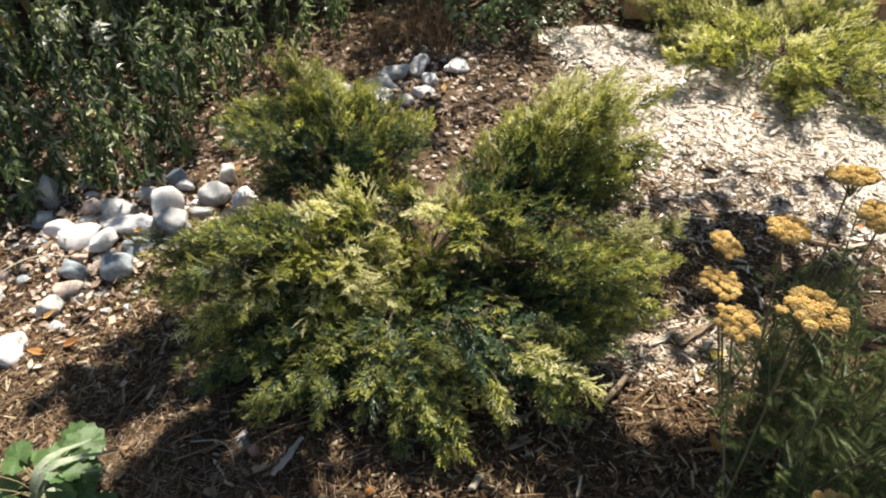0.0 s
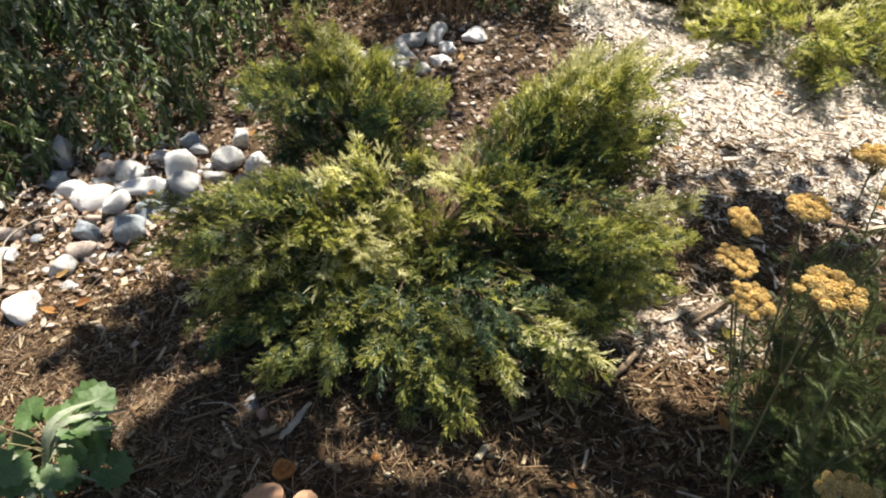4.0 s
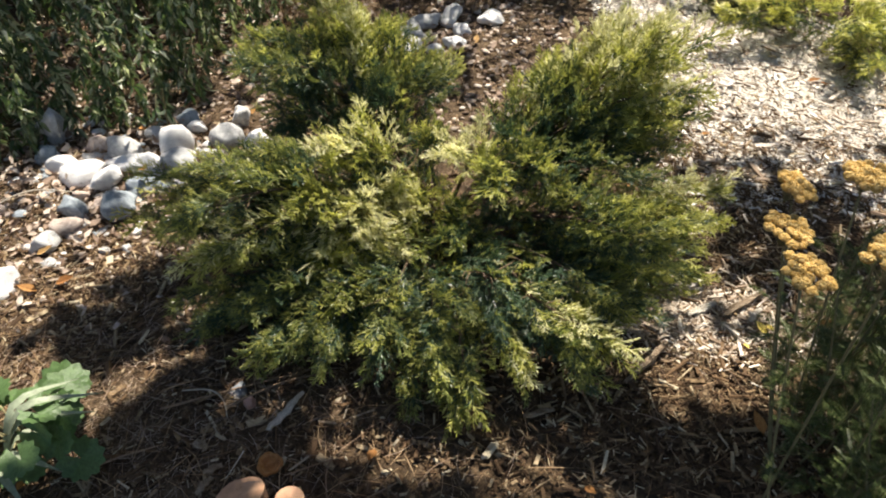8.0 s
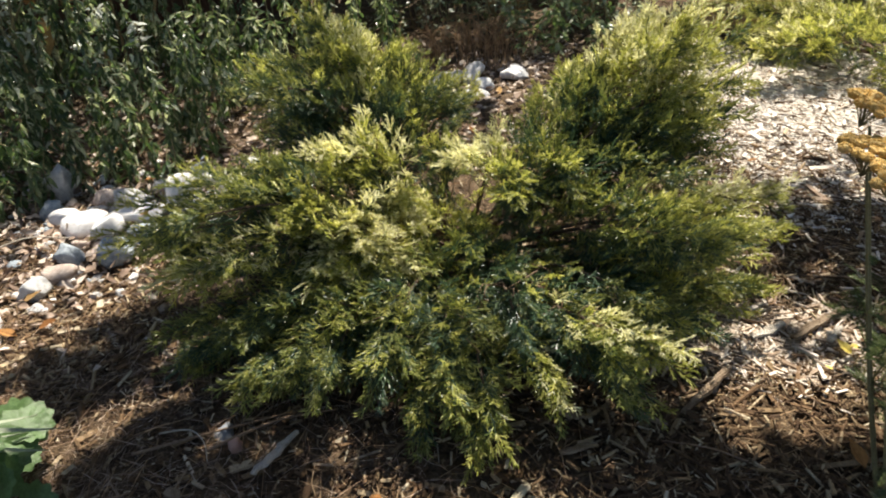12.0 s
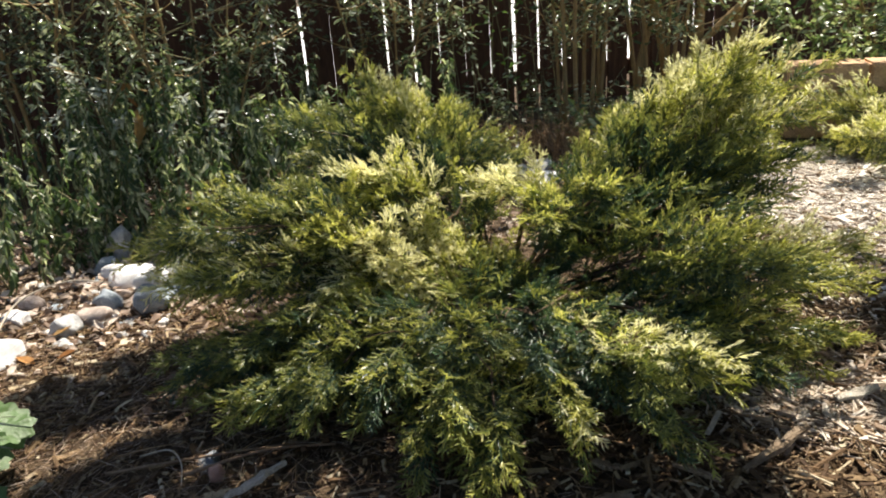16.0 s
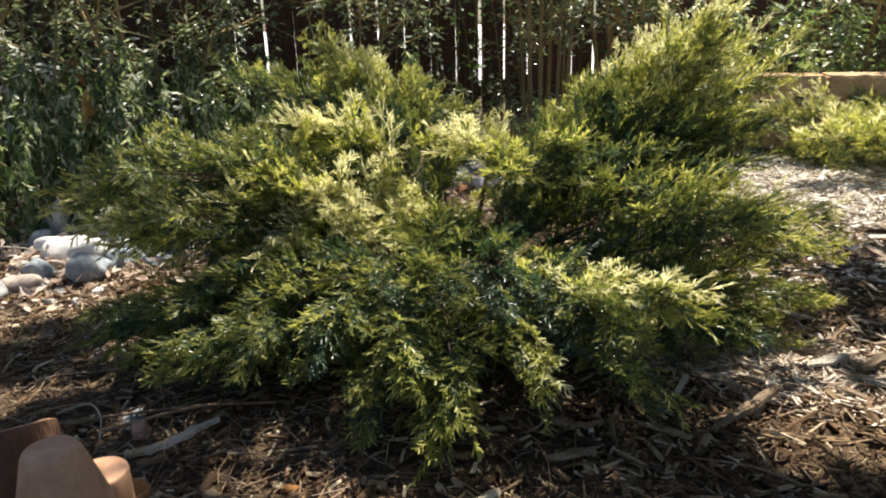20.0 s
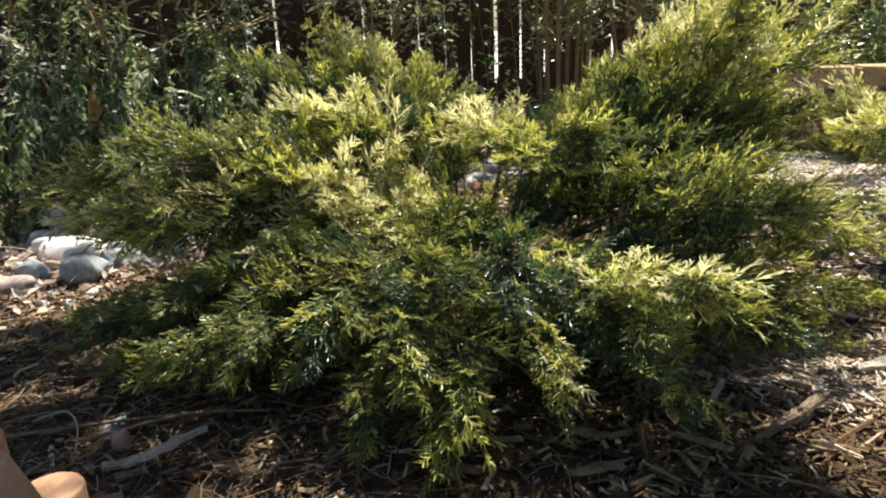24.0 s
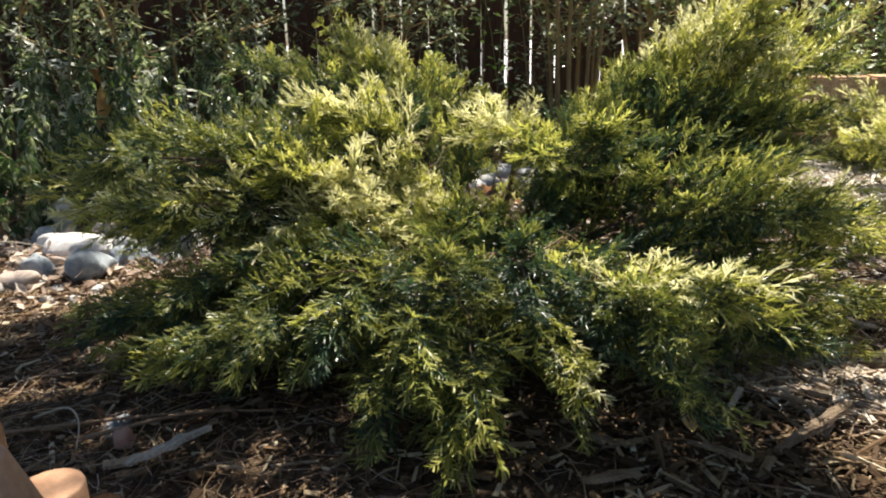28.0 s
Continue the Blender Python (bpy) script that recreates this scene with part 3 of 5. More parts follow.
def build_path():
    """A thin uneven sheet of bleached shreds beneath the loose chips."""
    n = 150
    gx, gy = np.meshgrid(np.linspace(0.5, 3.1, n), np.linspace(-0.5, 1.7, n), indexing="ij")
    x, y = gx.ravel(), gy.ravel()
    z = ground_zs(x, y) + 0.004 + np.array([0.003 * noise.noise((p * 40, q * 40, 2.0)) for p, q in zip(x, y)])
    i, j = np.meshgrid(np.arange(n - 1), np.arange(n - 1), indexing="ij")
    a, b, c, d = i * n + j, (i + 1) * n + j, (i + 1) * n + j + 1, i * n + j + 1
    t = np.concatenate([np.stack([a, b, c], -1).reshape(-1, 3), np.stack([a, c, d], -1).reshape(-1, 3)])
    keep = on_path(x, y, 0.16)
    t = t[keep[t].all(1)]
    ob = new("path", mesh_from("path", np.stack([x, y, z], 1), t, [M_PATH], smooth=True))
    return tagged(ob, "pale sun-bleached wood chip path beside the juniper", "path", kind="structure")


def scatter_gravel():
    """Small stones and bark crumbs between the rocks and beneath the weeds."""
    r = np.random.default_rng(44)
    bm = bmesh.new()
    bmesh.ops.create_icosphere(bm, subdivisions=1, radius=0.5)
    v = np.array([q.co for q in bm.verts])
    t = np.array([[q.index for q in f.verts] for f in bm.faces])
    bm.free()
    n = 2900
    x, y = r.uniform(-1.6, -0.35, n), r.uniform(-0.72, 1.2, n)
    x[:900], y[:900] = r.normal(0.1, 0.24, 900), r.uniform(0.25, 1.3, 900)
    size = np.clip(r.lognormal(-4.25, 0.45, n), 0.006, 0.034)
    place = np.stack([x, y, ground_zs(x, y) + size * 0.15], 1)
    turns = many_turns(r, n, 0.2, 0.2)
    h = Heap()
    for k in range(12):
        w = np.arange(n) % 12 == k
        tpl = v * (1.25, 0.9, 0.55) * r.uniform(0.75, 1.25, (len(v), 3))
        stamp(h, (tpl, t, np.zeros(len(t), int)), place[w], turns[w], size[w], np.zeros((w.sum(), 1), int))
    tagged(child("gravel", h.mesh("gravel", [M_GRAVEL], True), ground, "small pale stones and crumbs of bark"), kind="stuff")


def scatter_litter():
    """Small curled dead leaves between the weeds and about the rocks."""
    r = np.random.default_rng(46)
    n = 3600
    x, y = r.uniform(-1.8, -0.3, n), r.uniform(-0.3, 1.3, n)
    x[:900], y[:900] = r.normal(-0.85, 0.18, 900), r.normal(-0.22, 0.22, 900)
    x[900:1500], y[900:1500] = r.normal(0.15, 0.25, 600), r.uniform(0.4, 1.5, 600)
    kinds = [leaf(80 + k, r.uniform(0.4, 0.7), r.uniform(-0.5, 0.5), r.uniform(-0.8, 0.9), n=3) for k in range(12)]
    place = np.stack([x, y, ground_zs(x, y) + r.uniform(0.006, 0.022, n)], 1)
    turns, size = many_turns(r, n, 0.35, 0.5), r.uniform(0.014, 0.040, n)
    h = Heap()
    for k, tpl in enumerate(kinds):
        w = np.arange(n) % 12 == k
        stamp(h, tpl, place[w], turns[w], size[w], np.zeros((w.sum(), 1), int))
    tagged(child("leaf_litter", h.mesh("leaf_litter", [M_PALE_LITTER], True), ground, "pale curled dead leaves"), kind="stuff")


def single_chips():
    r = np.random.default_rng(5)
    kinds = []
    for k in range(14):
        v, t = chip_shape(r, 0.075, r.uniform(0.004, 0.016), r.uniform(0.0014, 0.003))
        kinds.append(mesh_from("wood_chip", v, t, [M_CHIP_ONE]))
    for k in range(290):
        x, y = (r.uniform(-0.35, 1.2), r.uniform(-1.3, -0.75)) if k % 2 else (r.uniform(0.6, 1.6), r.uniform(-0.8, 0.5))
        ob = child("wood_chip", kinds[k % 14], ground)
        s = r.uniform(0.25, 0.85)
        ob.matrix_basis = Matrix.Translation((x, y, ground_z(x, y) + r.uniform(0.008, 0.016))) @ Euler((r.normal(0, 0.15), r.normal(0, 0.25), r.uniform(0, 6.3))).to_matrix().to_4x4() @ Matrix.Diagonal((s, s, s, 1))


# ---- fence ----
FENCE_AT, FENCE_WAY = np.array([-0.42, 2.50]), np.array([0.809, 0.588])


def build_fence():
    r = np.random.default_rng(3)
    top = empty("fence", (FENCE_AT[0], FENCE_AT[1], 0))
    tagged(top, "tall dark brown weathered wooden board fence with gaps", "fence", kind="structure")
    ang = math.atan2(FENCE_WAY[1], FENCE_WAY[0])
    gaps = {-8: 0.012, -5: 0.013, -4: 0.011, -3: 0.007, 0: 0.026, 1: 0.013, 2: 0.013, 3: 0.009, 4: 0.013, 5: 0.020}
    gap = {i: gaps.get(i, 0.0010 if i < -5 else 0.0035 if i < 6 else r.uniform(0.004, 0.012)) for i in range(-38, 53)}
    for i in range(-38, 52):
        w = 0.148 - gap[i] / 2 - gap[i + 1] / 2
        bm = bmesh.new()
        bmesh.ops.create_cube(bm, size=1.0)
        bmesh.ops.scale(bm, vec=(w, 0.018, 1.92), verts=bm.verts)
        for v in bm.verts:
            v.co.x += r.uniform(-0.002, 0.002)
        bmesh.ops.bevel(bm, geom=bm.edges[:], offset=0.003, segments=1, affect="EDGES")
        ob = part("board", bm, M_FENCE, top)
        ob.matrix_basis = Matrix.Rotation(ang, 4, "Z") @ Matrix.Translation(((i + 0.5) * 0.148 + (gap[i] - gap[i + 1]) / 4, r.uniform(-0.003, 0.003), 0.92)) @ Matrix.Rotation(r.normal(0, 0.001), 4, "Y")
    for z in (0.17, 1.62):
        bm = bmesh.new()
        bmesh.ops.create_cube(bm, size=1.0)
        bmesh.ops.scale(bm, vec=(13.3, 0.038, 0.089), verts=bm.verts)
        bmesh.ops.bevel(bm, geom=bm.edges[:], offset=0.004, segments=1, affect="EDGES")
        ob = part("rail", bm, M_FENCE, top)
        ob.matrix_basis = Matrix.Rotation(ang, 4, "Z") @ Matrix.Translation((1.0, 0.032, z))


build_fence()


# Invented pale slab behind the fence, added so that its gaps look bright.
def build_gap_backdrop():
    bm = bmesh.new()
    bmesh.ops.create_cube(bm, size=1.0)
    bmesh.ops.scale(bm, vec=(60, 60, 0.05), verts=bm.verts)
    bmesh.ops.bevel(bm, geom=bm.edges[:], offset=0.01, segments=1, affect="EDGES")
    me = bpy.data.meshes.new("patio")
    bm.to_mesh(me)
    bm.free()
    me.materials.append(M_GAP_BACKDROP)
    ob = new("patio", me)
    ob.matrix_basis = Matrix.Translation((FENCE_AT[0] - 0.588 * 31, FENCE_AT[1] + 0.809 * 31, 0.01)) @ Matrix.Rotation(math.atan2(FENCE_WAY[1], FENCE_WAY[0]), 4, "Z")
    return tagged(ob, "added pale backdrop slab that brightens the board fence's gaps", "pavement", kind="structure")


build_gap_backdrop()


# ---- retaining wall ----
def build_wall():
    r = np.random.default_rng(8)
    top = empty("retaining_wall", (0.93, 1.75, 0))
    tagged(top, "low curved retaining wall of tan concrete blocks", "wall", kind="structure")
    for row, z in enumerate((0.0, 0.1, 0.2)):
        for i in range(9):
            a = i + (0.5 if row % 2 else 0.0)
            bm = bmesh.new()
            bmesh.ops.create_cube(bm, size=1.0)
            bmesh.ops.scale(bm, vec=(0.292, 0.18, 0.098), verts=bm.verts)
            bmesh.ops.bevel(bm, geom=bm.edges[:], offset=0.008, segments=2, affect="EDGES")
            for v in bm.verts:
                if v.co.y < -0.08:
                    v.co.y -= 0.012 * math.cos(v.co.x * 9) + r.uniform(0, 0.003)
            ob = part("block", bm, M_BLOCK, top)
            ob.matrix_basis = Matrix.Translation((a * 0.297 + 0.12, 0.01 * a * a * 0.6, z + 0.05)) @ Matrix.Rotation(0.012 * a + r.normal(0, 0.01), 4, "Z")


build_wall()


# ---- river rocks ----
def rock(place, size, seed, name="river_rock", mat=None, label="smooth rounded grey river rock lying on the mulch", turn=None, rough=0.42):
    """A water-worn stone: size is its length, width and height."""
    r = np.random.default_rng(seed)
    bm = bmesh.new()
    bmesh.ops.create_icosphere(bm, subdivisions=3, radius=0.5)
    off = Vector(r.uniform(0, 50, 3))
    cuts = [(Vector(unit(r.normal(0, 1, 3) * (1, 1, 0.8))), r.uniform(0.24, 0.40)) for _ in range(11)]
    for v in bm.verts:
        for d, far in cuts:
            over = v.co.dot(d) - far
            if over > 0:
                v.co -= d * over * 0.85
        n = noise.noise(v.co * 1.6 + off) * rough + noise.noise(v.co * 4 + off) * rough * 0.25
        v.co *= 1 + n
        v.co.z = max(v.co.z, -0.36)
        v.co.z = min(v.co.z, 0.40 + 0.1 * noise.noise(v.co * 2 + off))
    for f in bm.faces:
        f.smooth = True
    me = bpy.data.meshes.new(name)
    bm.to_mesh(me)
    bm.free()
    me.materials.append(mat or M_ROCK)
    ob = new(name, me)
    a = r.uniform(0, 6.3) if turn is None else radians(turn)
    ob.matrix_basis = Matrix.Translation((place[0], place[1], size[2] * 0.33)) @ Matrix.Rotation(a, 4, "Z") @ Matrix.Diagonal((*size, 1))
    return tagged(ob, label, "rock", "river rocks")


ROCKS = [  # x, y, length, width, height, turn, kind
    (-1.064, -0.010, 0.092, 0.076, 0.12, 10, 1), (-1.031, -0.101, 0.080, 0.065, 0.06, 30, 2), (-0.913, -0.022, 0.089, 0.060, 0.06, 0, 3), (-0.831, -0.034, 0.125, 0.080, 0.065, 12, 1),
    (-0.759, -0.101, 0.140, 0.088, 0.07, 8, 0), (-0.681, -0.009, 0.098, 0.070, 0.115, 35, 0), (-0.623, -0.086, 0.140, 0.090, 0.08, -10, 1), (-0.888, -0.169, 0.148, 0.092, 0.065, 22, 0),
    (-0.803, -0.202, 0.090, 0.066, 0.07, 60, 0), (-0.705, -0.190, 0.117, 0.070, 0.05, 10, 2), (-0.831, -0.317, 0.109, 0.070, 0.062, -4, 2), (-0.702, -0.293, 0.096, 0.084, 0.088, 70, 2),
    (-0.826, -0.377, 0.087, 0.062, 0.05, 15, 3), (-0.833, -0.455, 0.074, 0.060, 0.06, 50, 1), (-1.050, -0.351, 0.074, 0.050, 0.045, 10, 3), (-1.005, -0.431, 0.071, 0.050, 0.045, 0, 0),
    (-0.563, 0.069, 0.115, 0.080, 0.085, 20, 1), (-0.439, 0.058, 0.080, 0.070, 0.085, 40, 0), (-0.707, 0.159, 0.075, 0.060, 0.06, 0, 2), (-0.667, 0.120, 0.066, 0.050, 0.045, 10, 0),
    (-0.546, 0.184, 0.089, 0.070, 0.08, 60, 1), (-0.460, -0.016, 0.107, 0.070, 0.05, 0, 3), (-0.505, -0.075, 0.106, 0.070, 0.055, 30, 3), (-0.847, -0.249, 0.050, 0.036, 0.034, 0, 3),
    (-0.783, -0.283, 0.053, 0.038, 0.034, 30, 3), (-0.909, -0.088, 0.052, 0.040, 0.04, 0, 1), (-0.614, -0.150, 0.062, 0.042, 0.034, 20, 1), (-0.690, -0.125, 0.054, 0.040, 0.045, 0, 0),
    (-0.860, -0.600, 0.095, 0.080, 0.07, 90, 0), (-0.960, -0.130, 0.080, 0.055, 0.05, 40, 0), (-0.570, -0.010, 0.070, 0.050, 0.05, 15, 1), (-0.760, 0.060, 0.085, 0.060, 0.05, 20, 1),
    (-0.160, 0.760, 0.15, 0.10, 0.08, 10, 1), (-0.220, 0.680, 0.12, 0.08, 0.07, 30, 0), (-0.120, 0.700, 0.11, 0.09, 0.08, 70, 0), (-0.090, 0.970, 0.13, 0.09, 0.07, 20, 1),
    (-0.140, 0.860, 0.16, 0.10, 0.07, 5, 1), (0.150, 1.030, 0.14, 0.10, 0.07, 50, 0), (0.000, 1.030, 0.13, 0.09, 0.07, 80, 1), (0.030, 0.820, 0.10, 0.07, 0.06, 0, 0),
    (-0.020, 0.750, 0.08, 0.06, 0.05, 0, 1), (-0.270, 0.800, 0.10, 0.08, 0.06, 0, 0), (-0.300, 0.700, 0.08, 0.06, 0.05, 30, 0), (0.060, 0.930, 0.09, 0.07, 0.05, 20, 0),
]
ROCK_LABELS = ["smooth whitish river rock lying on the mulch", "smooth grey river rock lying on the mulch", "smooth blue-grey river rock lying on the mulch", "smooth tan river rock lying on the mulch"]
for k, (x, y, a, b, c, turn, kind) in enumerate(ROCKS):
    g = 1.14 if y < 0.5 else 1.06
    rock((x, y), (a * g, b * g, c * g), 100 + k, mat=ROCK_KINDS[kind], label=ROCK_LABELS[kind], turn=turn, rough=0.42)
for k in range(150):
    x, y = rng.normal(-0.80, 0.17), rng.normal(-0.17, 0.20)
    if x > -0.62 and y < -0.15:
        continue
    s = rng.uniform(0.014, 0.040)
    rock((x, y), (s * 1.3, s, s * 0.7), 300 + k, "pebble", ROCK_KINDS[k % 4], label="small pale pebble lying in the mulch")
rock((-0.162, -0.822), (0.034, 0.03, 0.036), 401, "pebble", M_RED, "small pinkish pebble on the mulch")
rock((-0.195, -0.79), (0.06, 0.045, 0.03), 402, "pebble", M_BLUE, "flat blue-grey pebble on the mulch")

# ---- main juniper ----
ROOT = (0.15, -0.2, 0.0)
PLUMES = [  # middle, tip, radius, share of yellow growth with sun and shade painted in
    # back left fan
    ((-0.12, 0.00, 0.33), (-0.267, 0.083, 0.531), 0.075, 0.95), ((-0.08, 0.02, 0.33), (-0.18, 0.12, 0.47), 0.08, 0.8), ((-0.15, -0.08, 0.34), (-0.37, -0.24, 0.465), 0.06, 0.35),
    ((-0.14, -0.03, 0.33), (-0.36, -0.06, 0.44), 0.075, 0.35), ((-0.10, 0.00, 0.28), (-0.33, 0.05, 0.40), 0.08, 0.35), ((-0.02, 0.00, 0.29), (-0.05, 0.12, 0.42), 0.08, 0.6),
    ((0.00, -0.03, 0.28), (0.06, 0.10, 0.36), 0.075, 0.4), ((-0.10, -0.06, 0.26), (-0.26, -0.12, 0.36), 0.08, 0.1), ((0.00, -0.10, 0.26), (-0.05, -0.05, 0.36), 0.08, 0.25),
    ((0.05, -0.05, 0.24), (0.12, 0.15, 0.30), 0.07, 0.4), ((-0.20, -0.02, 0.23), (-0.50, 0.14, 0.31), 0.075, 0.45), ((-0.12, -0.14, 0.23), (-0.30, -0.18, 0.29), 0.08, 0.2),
    # sprays above the middle, painted cream where sun strikes them
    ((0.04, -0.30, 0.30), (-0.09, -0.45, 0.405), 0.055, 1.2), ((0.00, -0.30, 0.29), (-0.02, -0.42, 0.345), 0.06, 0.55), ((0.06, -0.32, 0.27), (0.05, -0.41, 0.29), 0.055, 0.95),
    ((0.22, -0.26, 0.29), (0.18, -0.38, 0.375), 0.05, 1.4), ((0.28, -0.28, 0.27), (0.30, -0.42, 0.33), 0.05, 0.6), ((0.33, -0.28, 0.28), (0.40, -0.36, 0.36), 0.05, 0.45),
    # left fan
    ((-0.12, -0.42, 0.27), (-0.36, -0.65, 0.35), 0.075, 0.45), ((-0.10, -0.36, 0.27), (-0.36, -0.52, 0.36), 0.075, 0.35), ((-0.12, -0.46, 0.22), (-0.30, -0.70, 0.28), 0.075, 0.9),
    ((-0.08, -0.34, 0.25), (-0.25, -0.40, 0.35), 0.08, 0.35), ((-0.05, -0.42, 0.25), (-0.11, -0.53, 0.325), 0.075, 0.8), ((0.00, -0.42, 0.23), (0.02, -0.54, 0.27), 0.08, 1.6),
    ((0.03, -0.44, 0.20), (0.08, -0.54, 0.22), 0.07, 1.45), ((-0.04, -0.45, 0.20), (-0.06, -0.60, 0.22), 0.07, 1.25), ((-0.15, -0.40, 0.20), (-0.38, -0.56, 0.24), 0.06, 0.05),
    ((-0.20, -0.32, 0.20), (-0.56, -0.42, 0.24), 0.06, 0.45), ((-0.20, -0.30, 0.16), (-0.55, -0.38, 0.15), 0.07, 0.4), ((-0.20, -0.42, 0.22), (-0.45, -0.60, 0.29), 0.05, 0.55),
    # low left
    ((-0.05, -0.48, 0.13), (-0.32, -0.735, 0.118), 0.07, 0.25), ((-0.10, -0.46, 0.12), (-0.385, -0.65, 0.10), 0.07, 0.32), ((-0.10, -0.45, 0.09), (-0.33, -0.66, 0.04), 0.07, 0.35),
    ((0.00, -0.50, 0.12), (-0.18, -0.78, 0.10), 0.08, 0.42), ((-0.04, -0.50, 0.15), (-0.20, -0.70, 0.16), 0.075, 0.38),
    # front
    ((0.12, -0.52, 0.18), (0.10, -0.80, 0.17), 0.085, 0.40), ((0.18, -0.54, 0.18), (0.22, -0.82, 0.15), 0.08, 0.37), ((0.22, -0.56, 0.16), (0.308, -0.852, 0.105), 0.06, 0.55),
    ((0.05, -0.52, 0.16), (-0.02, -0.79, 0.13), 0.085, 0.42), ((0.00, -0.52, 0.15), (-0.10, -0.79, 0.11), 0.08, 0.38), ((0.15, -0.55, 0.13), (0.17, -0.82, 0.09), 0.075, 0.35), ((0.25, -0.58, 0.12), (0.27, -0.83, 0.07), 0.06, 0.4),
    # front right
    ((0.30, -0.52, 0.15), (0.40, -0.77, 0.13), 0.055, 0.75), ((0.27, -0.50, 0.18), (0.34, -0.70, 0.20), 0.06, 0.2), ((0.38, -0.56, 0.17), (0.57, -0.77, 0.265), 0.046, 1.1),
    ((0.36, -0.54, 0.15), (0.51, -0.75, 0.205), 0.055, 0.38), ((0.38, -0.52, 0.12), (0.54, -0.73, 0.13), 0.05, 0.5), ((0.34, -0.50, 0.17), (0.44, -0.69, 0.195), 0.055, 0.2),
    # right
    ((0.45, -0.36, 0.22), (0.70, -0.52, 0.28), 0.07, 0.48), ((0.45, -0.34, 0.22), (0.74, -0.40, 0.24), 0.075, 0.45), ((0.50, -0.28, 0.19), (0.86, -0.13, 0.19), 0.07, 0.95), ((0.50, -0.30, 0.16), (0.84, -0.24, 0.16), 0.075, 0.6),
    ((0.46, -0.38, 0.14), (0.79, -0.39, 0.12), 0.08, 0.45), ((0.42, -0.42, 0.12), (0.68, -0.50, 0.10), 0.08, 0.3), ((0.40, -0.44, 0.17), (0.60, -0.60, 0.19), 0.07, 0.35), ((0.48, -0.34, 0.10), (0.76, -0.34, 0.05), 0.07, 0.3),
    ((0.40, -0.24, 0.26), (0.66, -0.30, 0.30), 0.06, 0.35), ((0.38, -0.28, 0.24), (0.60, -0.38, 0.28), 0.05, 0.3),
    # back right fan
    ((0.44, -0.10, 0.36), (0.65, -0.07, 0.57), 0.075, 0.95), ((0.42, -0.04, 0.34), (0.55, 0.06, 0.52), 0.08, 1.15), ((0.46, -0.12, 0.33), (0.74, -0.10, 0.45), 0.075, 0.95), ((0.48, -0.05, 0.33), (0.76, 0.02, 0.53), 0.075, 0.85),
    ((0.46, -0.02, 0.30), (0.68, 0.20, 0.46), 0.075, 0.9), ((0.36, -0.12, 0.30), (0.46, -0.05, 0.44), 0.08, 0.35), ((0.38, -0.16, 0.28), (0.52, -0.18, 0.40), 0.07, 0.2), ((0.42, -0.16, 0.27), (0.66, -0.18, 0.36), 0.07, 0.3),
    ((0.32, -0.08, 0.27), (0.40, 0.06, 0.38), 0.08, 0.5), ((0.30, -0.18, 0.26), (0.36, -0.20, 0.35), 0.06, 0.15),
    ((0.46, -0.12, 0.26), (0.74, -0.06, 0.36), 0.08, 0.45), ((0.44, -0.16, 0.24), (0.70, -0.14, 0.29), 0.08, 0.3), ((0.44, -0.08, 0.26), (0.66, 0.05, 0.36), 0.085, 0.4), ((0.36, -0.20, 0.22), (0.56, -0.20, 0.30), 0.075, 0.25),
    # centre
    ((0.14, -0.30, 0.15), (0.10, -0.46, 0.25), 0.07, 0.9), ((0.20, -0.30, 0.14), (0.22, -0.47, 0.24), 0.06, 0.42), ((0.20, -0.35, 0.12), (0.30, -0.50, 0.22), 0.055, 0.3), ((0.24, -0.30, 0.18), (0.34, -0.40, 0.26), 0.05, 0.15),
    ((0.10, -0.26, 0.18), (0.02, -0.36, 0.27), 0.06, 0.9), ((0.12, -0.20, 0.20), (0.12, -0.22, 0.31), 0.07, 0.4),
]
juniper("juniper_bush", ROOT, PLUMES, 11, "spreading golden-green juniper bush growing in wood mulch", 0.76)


def second_juniper(place, seed, wide, tall, count, label):
    r = np.random.default_rng(seed)
    plumes = []
    for k in range(count):
        a = 2 * np.pi * k / count * 2.0 + r.normal(0, 0.25)
        d = wide * (r.uniform(0.75, 1.05) if k % 2 else r.uniform(0.35, 0.7))
        h = tall * r.uniform(0.35, 1.05)
        tip = (place[0] + d * math.cos(a), place[1] + d * math.sin(a), h)
        mid = (place[0] + 0.5 * d * math.cos(a), place[1] + 0.5 * d * math.sin(a), h * 0.75)
        plumes.append((mid, tip, 0.11, r.uniform(0.55, 1.05)))
    return juniper("juniper_bush", place, plumes, seed, label, 0.46)


second_juniper((1.54, 1.30, 0), 31, 0.70, 0.20, 32, "low spreading juniper bush beyond the mulch path")

# ---- weeds along the back ----
WEED_DROOPS = [leaf(40 + s, (0.34, 0.42, 0.5, 0.38)[s % 4], (0.5, 0.8, 0.3, 0.65)[s % 4], (0.9, 0.5, 1.2, -0.6)[s % 4], 0.12, 5) for s in range(8)]


